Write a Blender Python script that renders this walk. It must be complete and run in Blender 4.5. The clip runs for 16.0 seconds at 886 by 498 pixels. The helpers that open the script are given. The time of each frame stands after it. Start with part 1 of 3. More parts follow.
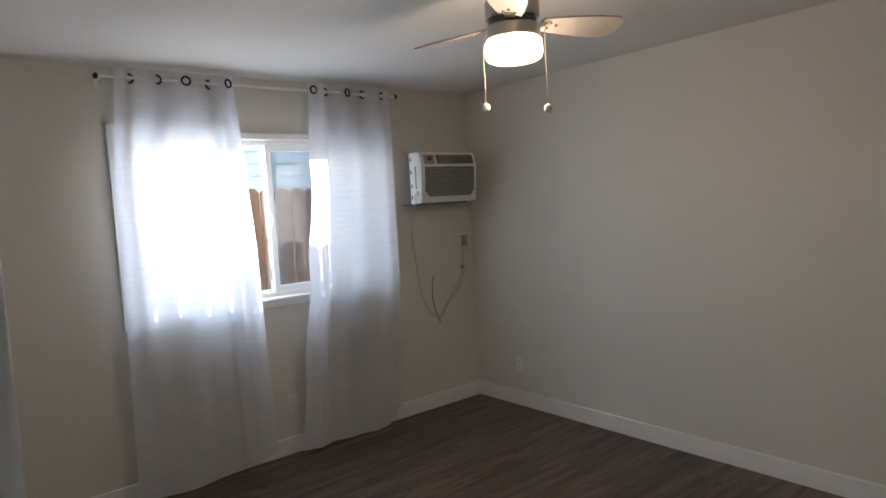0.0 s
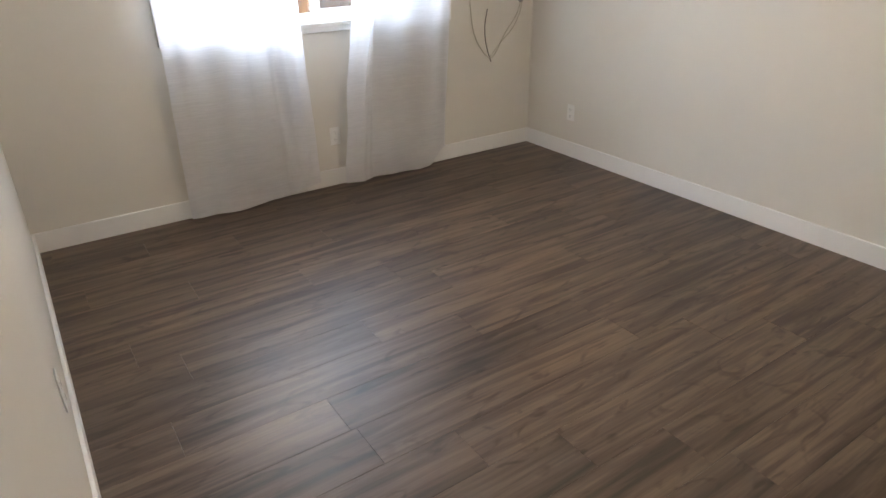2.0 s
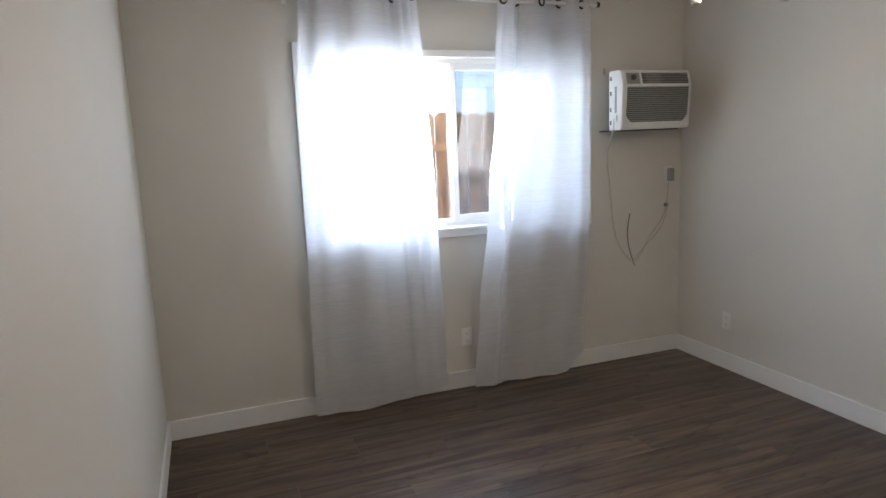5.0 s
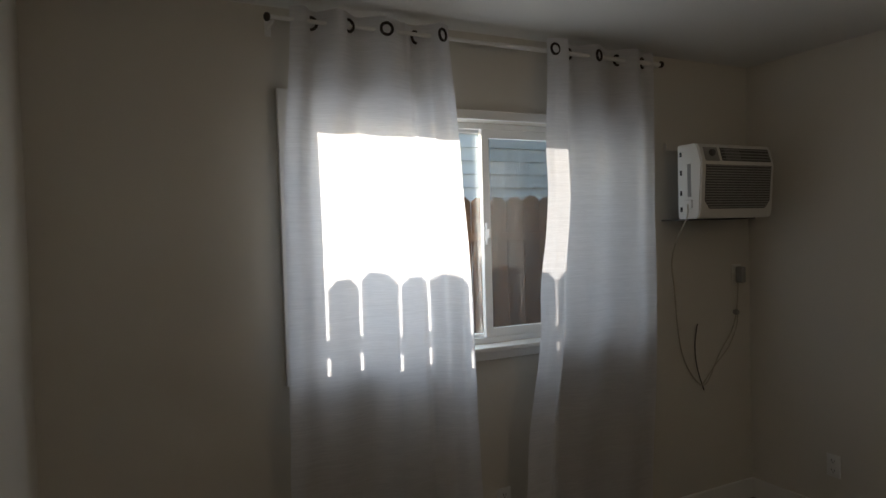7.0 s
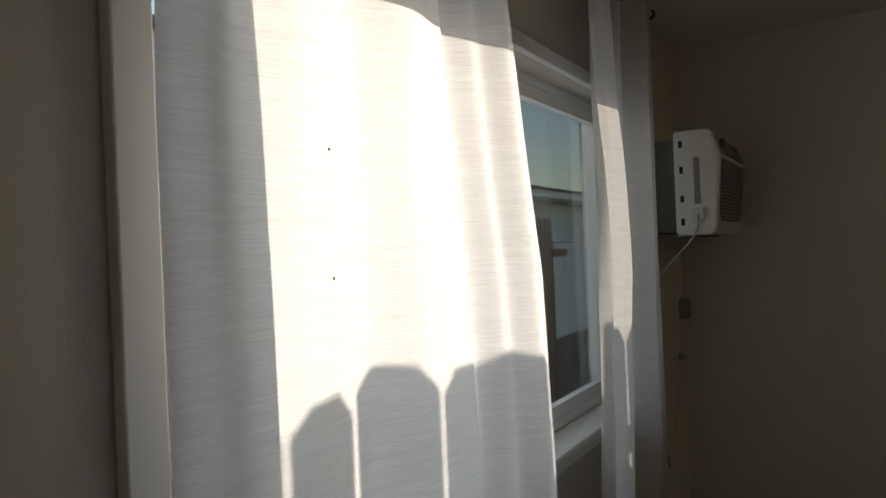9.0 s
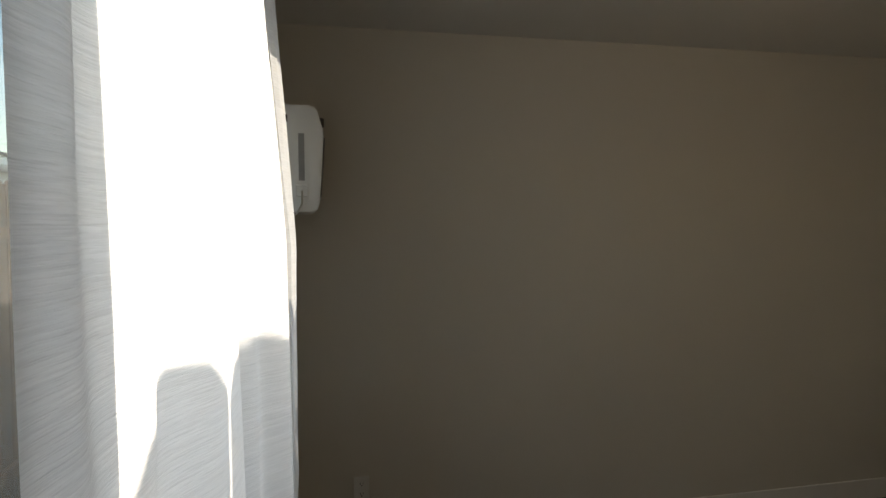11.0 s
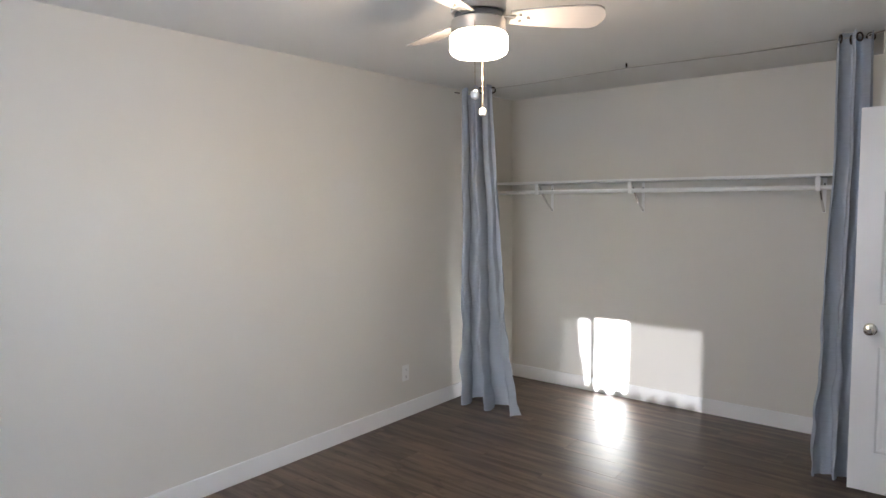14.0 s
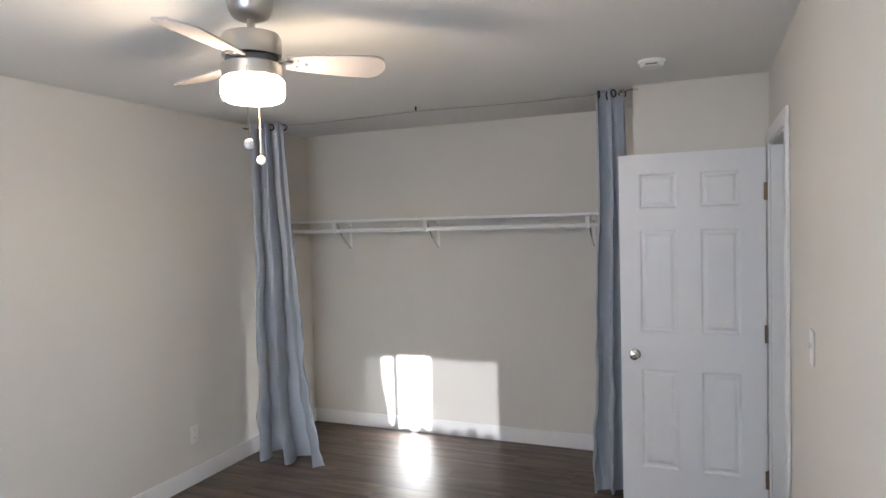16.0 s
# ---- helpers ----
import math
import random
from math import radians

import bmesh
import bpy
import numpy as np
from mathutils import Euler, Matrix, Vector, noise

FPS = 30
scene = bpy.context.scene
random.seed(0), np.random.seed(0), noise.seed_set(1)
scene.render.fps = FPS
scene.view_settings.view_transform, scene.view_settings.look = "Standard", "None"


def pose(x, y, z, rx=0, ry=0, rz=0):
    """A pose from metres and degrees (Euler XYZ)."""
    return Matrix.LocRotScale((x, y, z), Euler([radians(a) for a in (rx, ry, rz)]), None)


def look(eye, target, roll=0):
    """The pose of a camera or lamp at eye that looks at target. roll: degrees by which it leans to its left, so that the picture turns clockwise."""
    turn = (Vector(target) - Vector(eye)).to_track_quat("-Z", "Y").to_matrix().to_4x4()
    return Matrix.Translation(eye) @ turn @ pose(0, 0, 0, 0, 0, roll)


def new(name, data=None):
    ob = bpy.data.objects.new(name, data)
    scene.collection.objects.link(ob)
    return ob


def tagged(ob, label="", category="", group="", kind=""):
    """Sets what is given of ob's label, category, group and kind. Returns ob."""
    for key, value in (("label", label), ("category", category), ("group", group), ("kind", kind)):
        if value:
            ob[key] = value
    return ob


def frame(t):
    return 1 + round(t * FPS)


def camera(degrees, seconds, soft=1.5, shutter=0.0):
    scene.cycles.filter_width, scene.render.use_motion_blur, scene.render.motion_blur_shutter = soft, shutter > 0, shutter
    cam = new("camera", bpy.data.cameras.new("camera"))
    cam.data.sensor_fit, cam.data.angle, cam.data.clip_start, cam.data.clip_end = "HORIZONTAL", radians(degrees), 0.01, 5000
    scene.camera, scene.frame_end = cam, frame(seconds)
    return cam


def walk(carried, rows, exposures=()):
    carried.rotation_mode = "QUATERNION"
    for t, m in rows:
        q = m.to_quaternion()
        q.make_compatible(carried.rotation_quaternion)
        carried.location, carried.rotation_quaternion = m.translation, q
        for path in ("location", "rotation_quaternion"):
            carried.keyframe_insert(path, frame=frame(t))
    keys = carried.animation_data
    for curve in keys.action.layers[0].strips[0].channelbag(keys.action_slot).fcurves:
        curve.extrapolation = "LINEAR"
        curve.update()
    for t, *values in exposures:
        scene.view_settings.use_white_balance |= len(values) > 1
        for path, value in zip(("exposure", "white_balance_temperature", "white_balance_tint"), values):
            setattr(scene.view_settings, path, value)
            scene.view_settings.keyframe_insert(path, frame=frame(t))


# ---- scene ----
cam = camera(69.5, 16.0)
PATH = [
    (0, (-3.476, -3.868, 1.597), (-2.213, -2.325, 1.450), -3.4),
    (0.5, (-3.445, -3.81, 1.56), (-2.256, -2.225, 1.284), -2.9),
    (1, (-3.44, -3.89, 1.58), (-2.347, -2.289, 1.088), -2.2),
    (1.5, (-3.425, -3.896, 1.53), (-2.392, -2.327, 0.843), -1.9),
    (2, (-3.357, -3.778, 1.53), (-2.361, -2.291, 0.636), -0.8),
    (2.5, (-3.253, -3.671, 1.501), (-2.344, -2.244, 0.435), -0.5),
    (3, (-3.174, -3.657, 1.502), (-2.368, -2.244, 0.337), 0.7),
    (3.5, (-3.089, -3.695, 1.498), (-2.393, -2.214, 0.349), 2.4),
    (4, (-3.095, -3.72, 1.49), (-2.44, -2.057, 0.545), 0.6),
    (4.5, (-3.087, -3.743, 1.522), (-2.457, -1.94, 0.928), -1.4),
    (5, (-3.155, -3.644, 1.568), (-2.47, -1.795, 1.236), -2.3),
    (5.2, (-3.203, -3.572, 1.584), (-2.485, -1.725, 1.314), -2.7),
    (7.3, (-3.159, -2.197, 1.55), (-2.228, -0.427, 1.527), -1.8),
    (7.5, (-3.153, -1.993, 1.531), (-2.173, -0.25, 1.528), -2.3),
    (8, (-3.141, -1.508, 1.572), (-1.967, 0.111, 1.589), -2.5),
    (8.2, (-3.138, -1.314, 1.577), (-1.875, 0.236, 1.578), -2.8),
    (10.3, (-2.810, -0.262, 1.560), (-0.812, -0.164, 1.555), -0.8),
    (10.5, (-2.840, -0.252, 1.555), (-0.840, -0.283, 1.510), -0.6),
    (11, (-2.940, -0.232, 1.545), (-0.985, -0.655, 1.470), -0.4),
    (11.5, (-3.040, -0.200, 1.550), (-1.172, -0.913, 1.465), -0.2),
    (12, (-3.095, -0.180, 1.568), (-1.337, -1.134, 1.448), 0.1),
    (12.5, (-3.112, -0.155, 1.568), (-1.46, -1.274, 1.431), 0.0),
    (13, (-3.071, -0.225, 1.589), (-1.53, -1.491, 1.443), -0.2),
    (13.5, (-3.079, -0.267, 1.585), (-1.667, -1.676, 1.444), -0.4),
    (14, (-3.115, -0.28, 1.577), (-1.851, -1.822, 1.425), -0.5),
    (14.5, (-3.114, -0.335, 1.588), (-2.013, -1.997, 1.431), -0.7),
    (15, (-3.114, -0.383, 1.594), (-2.168, -2.139, 1.439), -0.6),
    (15.5, (-3.125, -0.408, 1.612), (-2.292, -2.222, 1.484), -0.9),
    (16, (-3.131, -0.414, 1.667), (-2.373, -2.263, 1.59), -1.5),
]
EXPOSURE = [(0, 2.85, 6000, 14), (1, 3.2, 5900, 14), (1.5, 3.7, 6000, 13), (2, 4.2, 6200, 13), (2.5, 4.25, 5900, 12), (3.5, 4.75, 5600, 10), (5, 3.5, 5800, 12), (7.3, 1.2, 6700, 11), (8.2, 0.95, 6800, 11),
            (10.3, 0.2, 7900, 8), (11, 1.4, 7200, 9), (11.5, 2.15, 7000, 11), (12, 3.0, 6800, 12), (12.5, 4.15, 6400, 12), (13, 4.3, 5800, 12), (13.5, 4.1, 5600, 13), (16, 4.1, 5500, 13)]
walk(cam, [(t, look(eye, target, roll)) for t, eye, target, roll in PATH], EXPOSURE)

# ---- light ----
SUN_WAY = Vector((0.172, -1.0, -0.274)).normalized()
world = bpy.data.worlds.new("sky")
scene.world = world
world.use_nodes = True
wn = world.node_tree.nodes
sky = wn.new("ShaderNodeTexSky")
sky.sky_type = "NISHITA"
sky.sun_disc = False
sky.sun_elevation = math.asin(-SUN_WAY.z)
sky.sun_rotation = math.atan2(-SUN_WAY.x, -SUN_WAY.y)
wn["Background"].inputs["Strength"].default_value = 0.15
world.node_tree.links.new(sky.outputs[0], wn["Background"].inputs["Color"])

sun_data = bpy.data.lights.new("sun", "SUN")
sun_data.energy = 5.0
sun_data.angle = radians(0.53)
sun_data.color = (1.0, 0.93, 0.82)
sun = new("sun", sun_data)
sun.rotation_mode = "QUATERNION"
sun.rotation_quaternion = SUN_WAY.to_track_quat("-Z", "Y")
sun.location = (-2, 6, 5)

# skylight that enters by the window opening
port = bpy.data.lights.new("window_daylight", "AREA")
port.shape = "RECTANGLE"
port.size, port.size_y = 1.68, 0.92
port.energy = 3.2
port.color = (0.80, 0.90, 1.0)
window_daylight = new("window_daylight", port)
window_daylight.matrix_world = look((-1.68, 0.16, 1.54), (-1.68, -3, 1.3))

bulb = bpy.data.lights.new("fan_bulb", "POINT")
bulb.energy = 1.0
bulb.color = (1.0, 0.70, 0.42)
bulb.shadow_soft_size = 0.05
FAN = (-1.7175, -2.2)
fan_bulb = new("fan_bulb", bulb)
fan_bulb.location = (FAN[0], FAN[1], 2.06)

# ---- materials ----
def material(name, color, rough=0.5, metal=0.0, vary=0.06, scale=6.0, bump=0.0, bump_scale=200.0, spec=0.5):
    m = bpy.data.materials.new(name)
    m.use_nodes = True
    nt = m.node_tree
    b = nt.nodes["Principled BSDF"]
    b.inputs["Roughness"].default_value = rough
    b.inputs["Metallic"].default_value = metal
    b.inputs["Specular IOR Level"].default_value = spec
    tc = nt.nodes.new("ShaderNodeTexCoord")
    n1 = nt.nodes.new("ShaderNodeTexNoise")
    n1.inputs["Scale"].default_value = scale
    n1.inputs["Detail"].default_value = 5
    nt.links.new(tc.outputs["Object"], n1.inputs["Vector"])
    mix = nt.nodes.new("ShaderNodeMix")
    mix.data_type = "RGBA"
    mix.inputs["A"].default_value = (*[c * (1 - vary) for c in color], 1)
    mix.inputs["B"].default_value = (*[min(1, c * (1 + vary)) for c in color], 1)
    nt.links.new(n1.outputs["Fac"], mix.inputs["Factor"])
    nt.links.new(mix.outputs["Result"], b.inputs["Base Color"])
    if bump:
        n2 = nt.nodes.new("ShaderNodeTexNoise")
        n2.inputs["Scale"].default_value = bump_scale
        n2.inputs["Detail"].default_value = 3
        nt.links.new(tc.outputs["Object"], n2.inputs["Vector"])
        bp = nt.nodes.new("ShaderNodeBump")
        bp.inputs["Strength"].default_value = bump
        bp.inputs["Distance"].default_value = 0.002
        nt.links.new(n2.outputs["Fac"], bp.inputs["Height"])
        nt.links.new(bp.outputs["Normal"], b.inputs["Normal"])
    return m


def cloth(name, color, through_color, translucency, thread=1.0, open_weave=0.0, gloss=0.0):
    """Woven cloth with slubby horizontal threads that lets some light through."""
    m = bpy.data.materials.new(name)
    m.use_nodes = True
    nt = m.node_tree
    out = nt.nodes["Material Output"]
    nt.nodes.remove(nt.nodes["Principled BSDF"])
    tc = nt.nodes.new("ShaderNodeTexCoord")
    height = None
    for sc, amount in (((14, 14, 620), 0.55), ((45, 45, 1150), 0.35), ((3, 3, 110), 0.22)):
        mp = nt.nodes.new("ShaderNodeMapping")
        mp.inputs["Scale"].default_value = sc
        nz = nt.nodes.new("ShaderNodeTexNoise")
        nz.inputs["Scale"].default_value = 1.0
        nz.inputs["Detail"].default_value = 2
        nt.links.new(tc.outputs["Object"], mp.inputs["Vector"])
        nt.links.new(mp.outputs["Vector"], nz.inputs["Vector"])
        mu = nt.nodes.new("ShaderNodeMath")
        mu.operation = "MULTIPLY_ADD"
        mu.inputs[1].default_value = amount
        nt.links.new(nz.outputs["Fac"], mu.inputs[0])
        if height is None:
            mu.inputs[2].default_value = 0
        else:
            nt.links.new(height, mu.inputs[2])
        height = mu.outputs[0]
    bp = nt.nodes.new("ShaderNodeBump")
    bp.inputs["Strength"].default_value = min(1.0, 0.6 * thread)
    bp.inputs["Distance"].default_value = 0.0018
    nt.links.new(height, bp.inputs["Height"])
    ramp = nt.nodes.new("ShaderNodeMapRange")
    ramp.inputs["From Min"].default_value = 0.35
    ramp.inputs["From Max"].default_value = 0.72
    ramp.inputs["To Min"].default_value = 0.80
    ramp.inputs["To Max"].default_value = 1.0
    nt.links.new(height, ramp.inputs["Value"])
    shaders = []
    for kind, col in (("ShaderNodeBsdfDiffuse", color), ("ShaderNodeBsdfTranslucent", through_color)):
        s = nt.nodes.new(kind)
        vm = nt.nodes.new("ShaderNodeMix")
        vm.data_type = "RGBA"
        vm.inputs["A"].default_value = (0, 0, 0, 1)
        vm.inputs["B"].default_value = (*col, 1)
        nt.links.new(ramp.outputs["Result"], vm.inputs["Factor"])
        nt.links.new(vm.outputs["Result"], s.inputs["Color"])
        nt.links.new(bp.outputs["Normal"], s.inputs["Normal"])
        shaders.append(s)
    mx = nt.nodes.new("ShaderNodeMixShader")
    mx.inputs["Fac"].default_value = translucency
    nt.links.new(shaders[0].outputs[0], mx.inputs[1])
    nt.links.new(shaders[1].outputs[0], mx.inputs[2])
    tr = nt.nodes.new("ShaderNodeBsdfTransparent")
    m2 = nt.nodes.new("ShaderNodeMixShader")
    m2.inputs["Fac"].default_value = open_weave
    body = mx.outputs[0]
    if gloss:
        gl = nt.nodes.new("ShaderNodeBsdfGlossy")
        gl.inputs["Color"].default_value = (0.8, 0.85, 0.92, 1)
        gl.inputs["Roughness"].default_value = 0.42
        m3 = nt.nodes.new("ShaderNodeMixShader")
        m3.inputs["Fac"].default_value = gloss
        nt.links.new(body, m3.inputs[1])
        nt.links.new(gl.outputs[0], m3.inputs[2])
        body = m3.outputs[0]
    nt.links.new(body, m2.inputs[1])
    nt.links.new(tr.outputs[0], m2.inputs[2])
    nt.links.new(m2.outputs[0], out.inputs["Surface"])
    return m


def wood(name, dark, light, rough, along="x", stretch=9.0, bump=0.25, scale=1.0):
    """Boards with grain, cathedral figure and knots along one local axis; each board differs by its random number."""
    m = bpy.data.materials.new(name)
    m.use_nodes = True
    nt = m.node_tree
    L = nt.links.new
    b = nt.nodes["Principled BSDF"]
    tc = nt.nodes.new("ShaderNodeTexCoord")
    oi = nt.nodes.new("ShaderNodeObjectInfo")
    sh = nt.nodes.new("ShaderNodeVectorMath")
    sh.operation = "MULTIPLY_ADD"
    sh.inputs[1].default_value = (37.0, 23.0, 11.0)
    L(oi.outputs["Random"], sh.inputs[0])
    L(tc.outputs["Object"], sh.inputs[2])
    def nz(vec, detail, dist=0.0):
        mp = nt.nodes.new("ShaderNodeMapping")
        mp.inputs["Scale"].default_value = vec
        n = nt.nodes.new("ShaderNodeTexNoise")
        n.inputs["Scale"].default_value = scale
        n.inputs["Detail"].default_value = detail
        n.inputs["Distortion"].default_value = dist
        L(sh.outputs[0], mp.inputs["Vector"])
        L(mp.outputs["Vector"], n.inputs["Vector"])
        return n.outputs["Fac"]
    def axes(a, c):
        return (a, c, c) if along == "x" else (c, c, a)
    figure = nz(axes(1.25, 1.6 * stretch), 5, 0.6)
    grain = nz(axes(5.0, 95.0), 4)
    knots = nz(axes(4.5, 13.0), 2, 1.5)
    def ramp(fac, pts):
        r = nt.nodes.new("ShaderNodeValToRGB")
        e = r.color_ramp.elements
        for i, (p, c) in enumerate(pts):
            q = e[i] if i < 2 else e.new(p)
            q.position, q.color = p, (*c, 1)
        L(fac, r.inputs["Fac"])
        return r.outputs["Color"]
    def mul(a, c, f=1.0):
        x = nt.nodes.new("ShaderNodeMix")
        x.data_type, x.blend_type = "RGBA", "MULTIPLY"
        x.inputs["Factor"].default_value = f
        L(a, x.inputs["A"])
        L(c, x.inputs["B"])
        return x.outputs["Result"]
    base = ramp(figure, ((0.36, dark), (0.62, light)))
    base = mul(base, ramp(grain, ((0.3, (0.72, 0.70, 0.68)), (0.62, (1.08, 1.08, 1.08)))), 0.9)
    base = mul(base, ramp(knots, ((0.58, (1, 1, 1)), (0.73, (0.38, 0.34, 0.32)))), 0.85)
    tone = nt.nodes.new("ShaderNodeMapRange")
    tone.inputs["To Min"].default_value, tone.inputs["To Max"].default_value = 0.78, 1.16
    L(oi.outputs["Random"], tone.inputs["Value"])
    vm = nt.nodes.new("ShaderNodeVectorMath")
    vm.operation = "SCALE"
    L(base, vm.inputs[0])
    L(tone.outputs["Result"], vm.inputs["Scale"])
    L(vm.outputs[0], b.inputs["Base Color"])
    rr = nt.nodes.new("ShaderNodeMapRange")
    rr.inputs["To Min"].default_value, rr.inputs["To Max"].default_value = rough - 0.06, rough + 0.1
    L(grain, rr.inputs["Value"])
    L(rr.outputs["Result"], b.inputs["Roughness"])
    bp = nt.nodes.new("ShaderNodeBump")
    bp.inputs["Strength"].default_value = bump
    bp.inputs["Distance"].default_value = 0.0015
    L(grain, bp.inputs["Height"])
    L(bp.outputs["Normal"], b.inputs["Normal"])
    return m


WALL = material("wall_paint", (0.66, 0.638, 0.585), 0.62, vary=0.025, scale=2.5, bump=0.25, bump_scale=260, spec=0.3)
CEIL = material("ceiling_paint", (0.74, 0.735, 0.71), 0.8, vary=0.02, scale=2.0, bump=0.3, bump_scale=180, spec=0.2)
TRIM = material("trim_paint", (0.80, 0.80, 0.79), 0.38, vary=0.02, scale=5, bump=0.06, bump_scale=90)
DOOR = material("door_paint", (0.80, 0.80, 0.81), 0.4, vary=0.015, scale=4, bump=0.08, bump_scale=120)
VINYL = material("white_vinyl", (0.80, 0.81, 0.81), 0.32, vary=0.02, scale=6)
PLASTIC = material("white_plastic", (0.76, 0.76, 0.74), 0.4, vary=0.03, scale=9)
AC_WHITE = material("air_conditioner_white", (0.74, 0.74, 0.72), 0.42, vary=0.04, scale=7)
GREY = material("dark_grey_plastic", (0.09, 0.09, 0.09), 0.5, vary=0.1, scale=20)
MIDGREY = material("grey_plastic", (0.30, 0.30, 0.295), 0.5, vary=0.06, scale=20)
BLACK = material("black_slot", (0.012, 0.012, 0.012), 0.6)
NICKEL = material("brushed_nickel", (0.55, 0.53, 0.50), 0.32, 1.0, vary=0.05, scale=30)
CHROME = material("chrome", (0.72, 0.71, 0.70), 0.14, 1.0, vary=0.02)
BRONZE = material("bronze_ring", (0.045, 0.035, 0.03), 0.35, 0.7)
HINGE = material("aged_brass", (0.22, 0.16, 0.11), 0.45, 0.8, vary=0.2, scale=60)
BLADE = material("fan_blade_laminate", (0.42, 0.39, 0.37), 0.45, vary=0.05, scale=9)
CORD = material("beige_cord", (0.50, 0.47, 0.40), 0.5)
DCORD = material("dark_cord", (0.10, 0.09, 0.08), 0.5)
WHITE_CLOTH = cloth("white_curtain_cloth", (0.80, 0.80, 0.81), (0.88, 0.88, 0.91), 0.50, 1.9, 0.028)
GREY_CLOTH = cloth("blue_grey_curtain_cloth", (0.42, 0.46, 0.53), (0.42, 0.47, 0.55), 0.2, 0.3, 0.0, 0.10)
FLOOR = wood("vinyl_plank", (0.044, 0.029, 0.0195), (0.142, 0.099, 0.069), 0.37, stretch=12.0)
SUBFLOOR = material("joint_dark", (0.05, 0.037, 0.028), 0.8)
FENCE = wood("cedar_fence", (0.22, 0.10, 0.045), (0.40, 0.20, 0.09), 0.75, along="z", stretch=6.0, bump=0.5)
SIDING = material("white_siding_paint", (0.80, 0.81, 0.82), 0.6, vary=0.05, scale=3, bump=0.2, bump_scale=60)
ROOF = material("roof_shingle", (0.10, 0.095, 0.09), 0.85, vary=0.35, scale=14, bump=0.6, bump_scale=50)
SOIL = material("dry_ground", (0.20, 0.17, 0.13), 0.9, vary=0.3, scale=3, bump=0.6, bump_scale=30)
STUCCO = material("outside_stucco", (0.55, 0.53, 0.50), 0.8, vary=0.08, scale=3, bump=0.6, bump_scale=80)
CHAIN = material("bead_chain", (0.34, 0.29, 0.21), 0.35, 0.6)

GLASS = bpy.data.materials.new("window_glass")
GLASS.use_nodes = True
gn = GLASS.node_tree
gn.nodes.remove(gn.nodes["Principled BSDF"])
g_lw = gn.nodes.new("ShaderNodeLayerWeight")
g_lw.inputs["Blend"].default_value = 0.5
g_pow = gn.nodes.new("ShaderNodeMath")
g_pow.operation = "POWER"
g_pow.inputs[1].default_value = 4.5
gn.links.new(g_lw.outputs["Facing"], g_pow.inputs[0])
g_fres = gn.nodes.new("ShaderNodeMath")
g_fres.operation = "MULTIPLY_ADD"
g_fres.inputs[1].default_value = 0.9
g_fres.inputs[2].default_value = 0.11
gn.links.new(g_pow.outputs[0], g_fres.inputs[0])
g_tr = gn.nodes.new("ShaderNodeBsdfTransparent")
g_tr.inputs["Color"].default_value = (0.90, 0.93, 0.93, 1)
g_gl = gn.nodes.new("ShaderNodeBsdfGlossy")
g_gl.inputs["Roughness"].default_value = 0.01
g_mx = gn.nodes.new("ShaderNodeMixShader")
gn.links.new(g_fres.outputs[0], g_mx.inputs[0])
gn.links.new(g_tr.outputs[0], g_mx.inputs[1])
gn.links.new(g_gl.outputs[0], g_mx.inputs[2])
gn.links.new(g_mx.outputs[0], gn.nodes["Material Output"].inputs["Surface"])

SCREEN = bpy.data.materials.new("insect_mesh")
SCREEN.use_nodes = True
sn = SCREEN.node_tree
sn.nodes["Principled BSDF"].inputs["Base Color"].default_value = (0.006, 0.006, 0.006, 1)
sn.nodes["Principled BSDF"].inputs["Roughness"].default_value = 0.9
sn.nodes["Principled BSDF"].inputs["Specular IOR Level"].default_value = 0.05
s_tr = sn.nodes.new("ShaderNodeBsdfTransparent")
s_mx = sn.nodes.new("ShaderNodeMixShader")
s_mx.inputs[0].default_value = 0.36
sn.links.new(s_tr.outputs[0], s_mx.inputs[1])
sn.links.new(sn.nodes["Principled BSDF"].outputs[0], s_mx.inputs[2])
sn.links.new(s_mx.outputs[0], sn.nodes["Material Output"].inputs["Surface"])

LAMP_GLASS = bpy.data.materials.new("lit_opal_glass")
LAMP_GLASS.use_nodes = True
lb = LAMP_GLASS.node_tree.nodes["Principled BSDF"]
lb.inputs["Base Color"].default_value = (0.85, 0.82, 0.76, 1)
lb.inputs["Roughness"].default_value = 0.25
lb.inputs["Emission Color"].default_value = (1.0, 0.80, 0.52, 1)
lb.inputs["Emission Strength"].default_value = 1.6


# ---- mesh helpers ----
def add_box(bm, x0, x1, y0, y1, z0, z1, bevel=0.0):
    c = [bm.verts.new((x, y, z)) for x in (x0, x1) for y in (y0, y1) for z in (z0, z1)]
    fs = [bm.faces.new([c[i] for i in q]) for q in ((0, 1, 3, 2), (4, 6, 7, 5), (0, 4, 5, 1), (2, 3, 7, 6), (0, 2, 6, 4), (1, 5, 7, 3))]
    if bevel:
        es = list({e for f in fs for e in f.edges})
        bmesh.ops.bevel(bm, geom=es, offset=bevel, segments=2, affect="EDGES", profile=0.5)
    return bm


def box(x0, x1, y0, y1, z0, z1, bevel=0.0):
    return add_box(bmesh.new(), min(x0, x1), max(x0, x1), min(y0, y1), max(y0, y1), min(z0, z1), max(z0, z1), bevel)


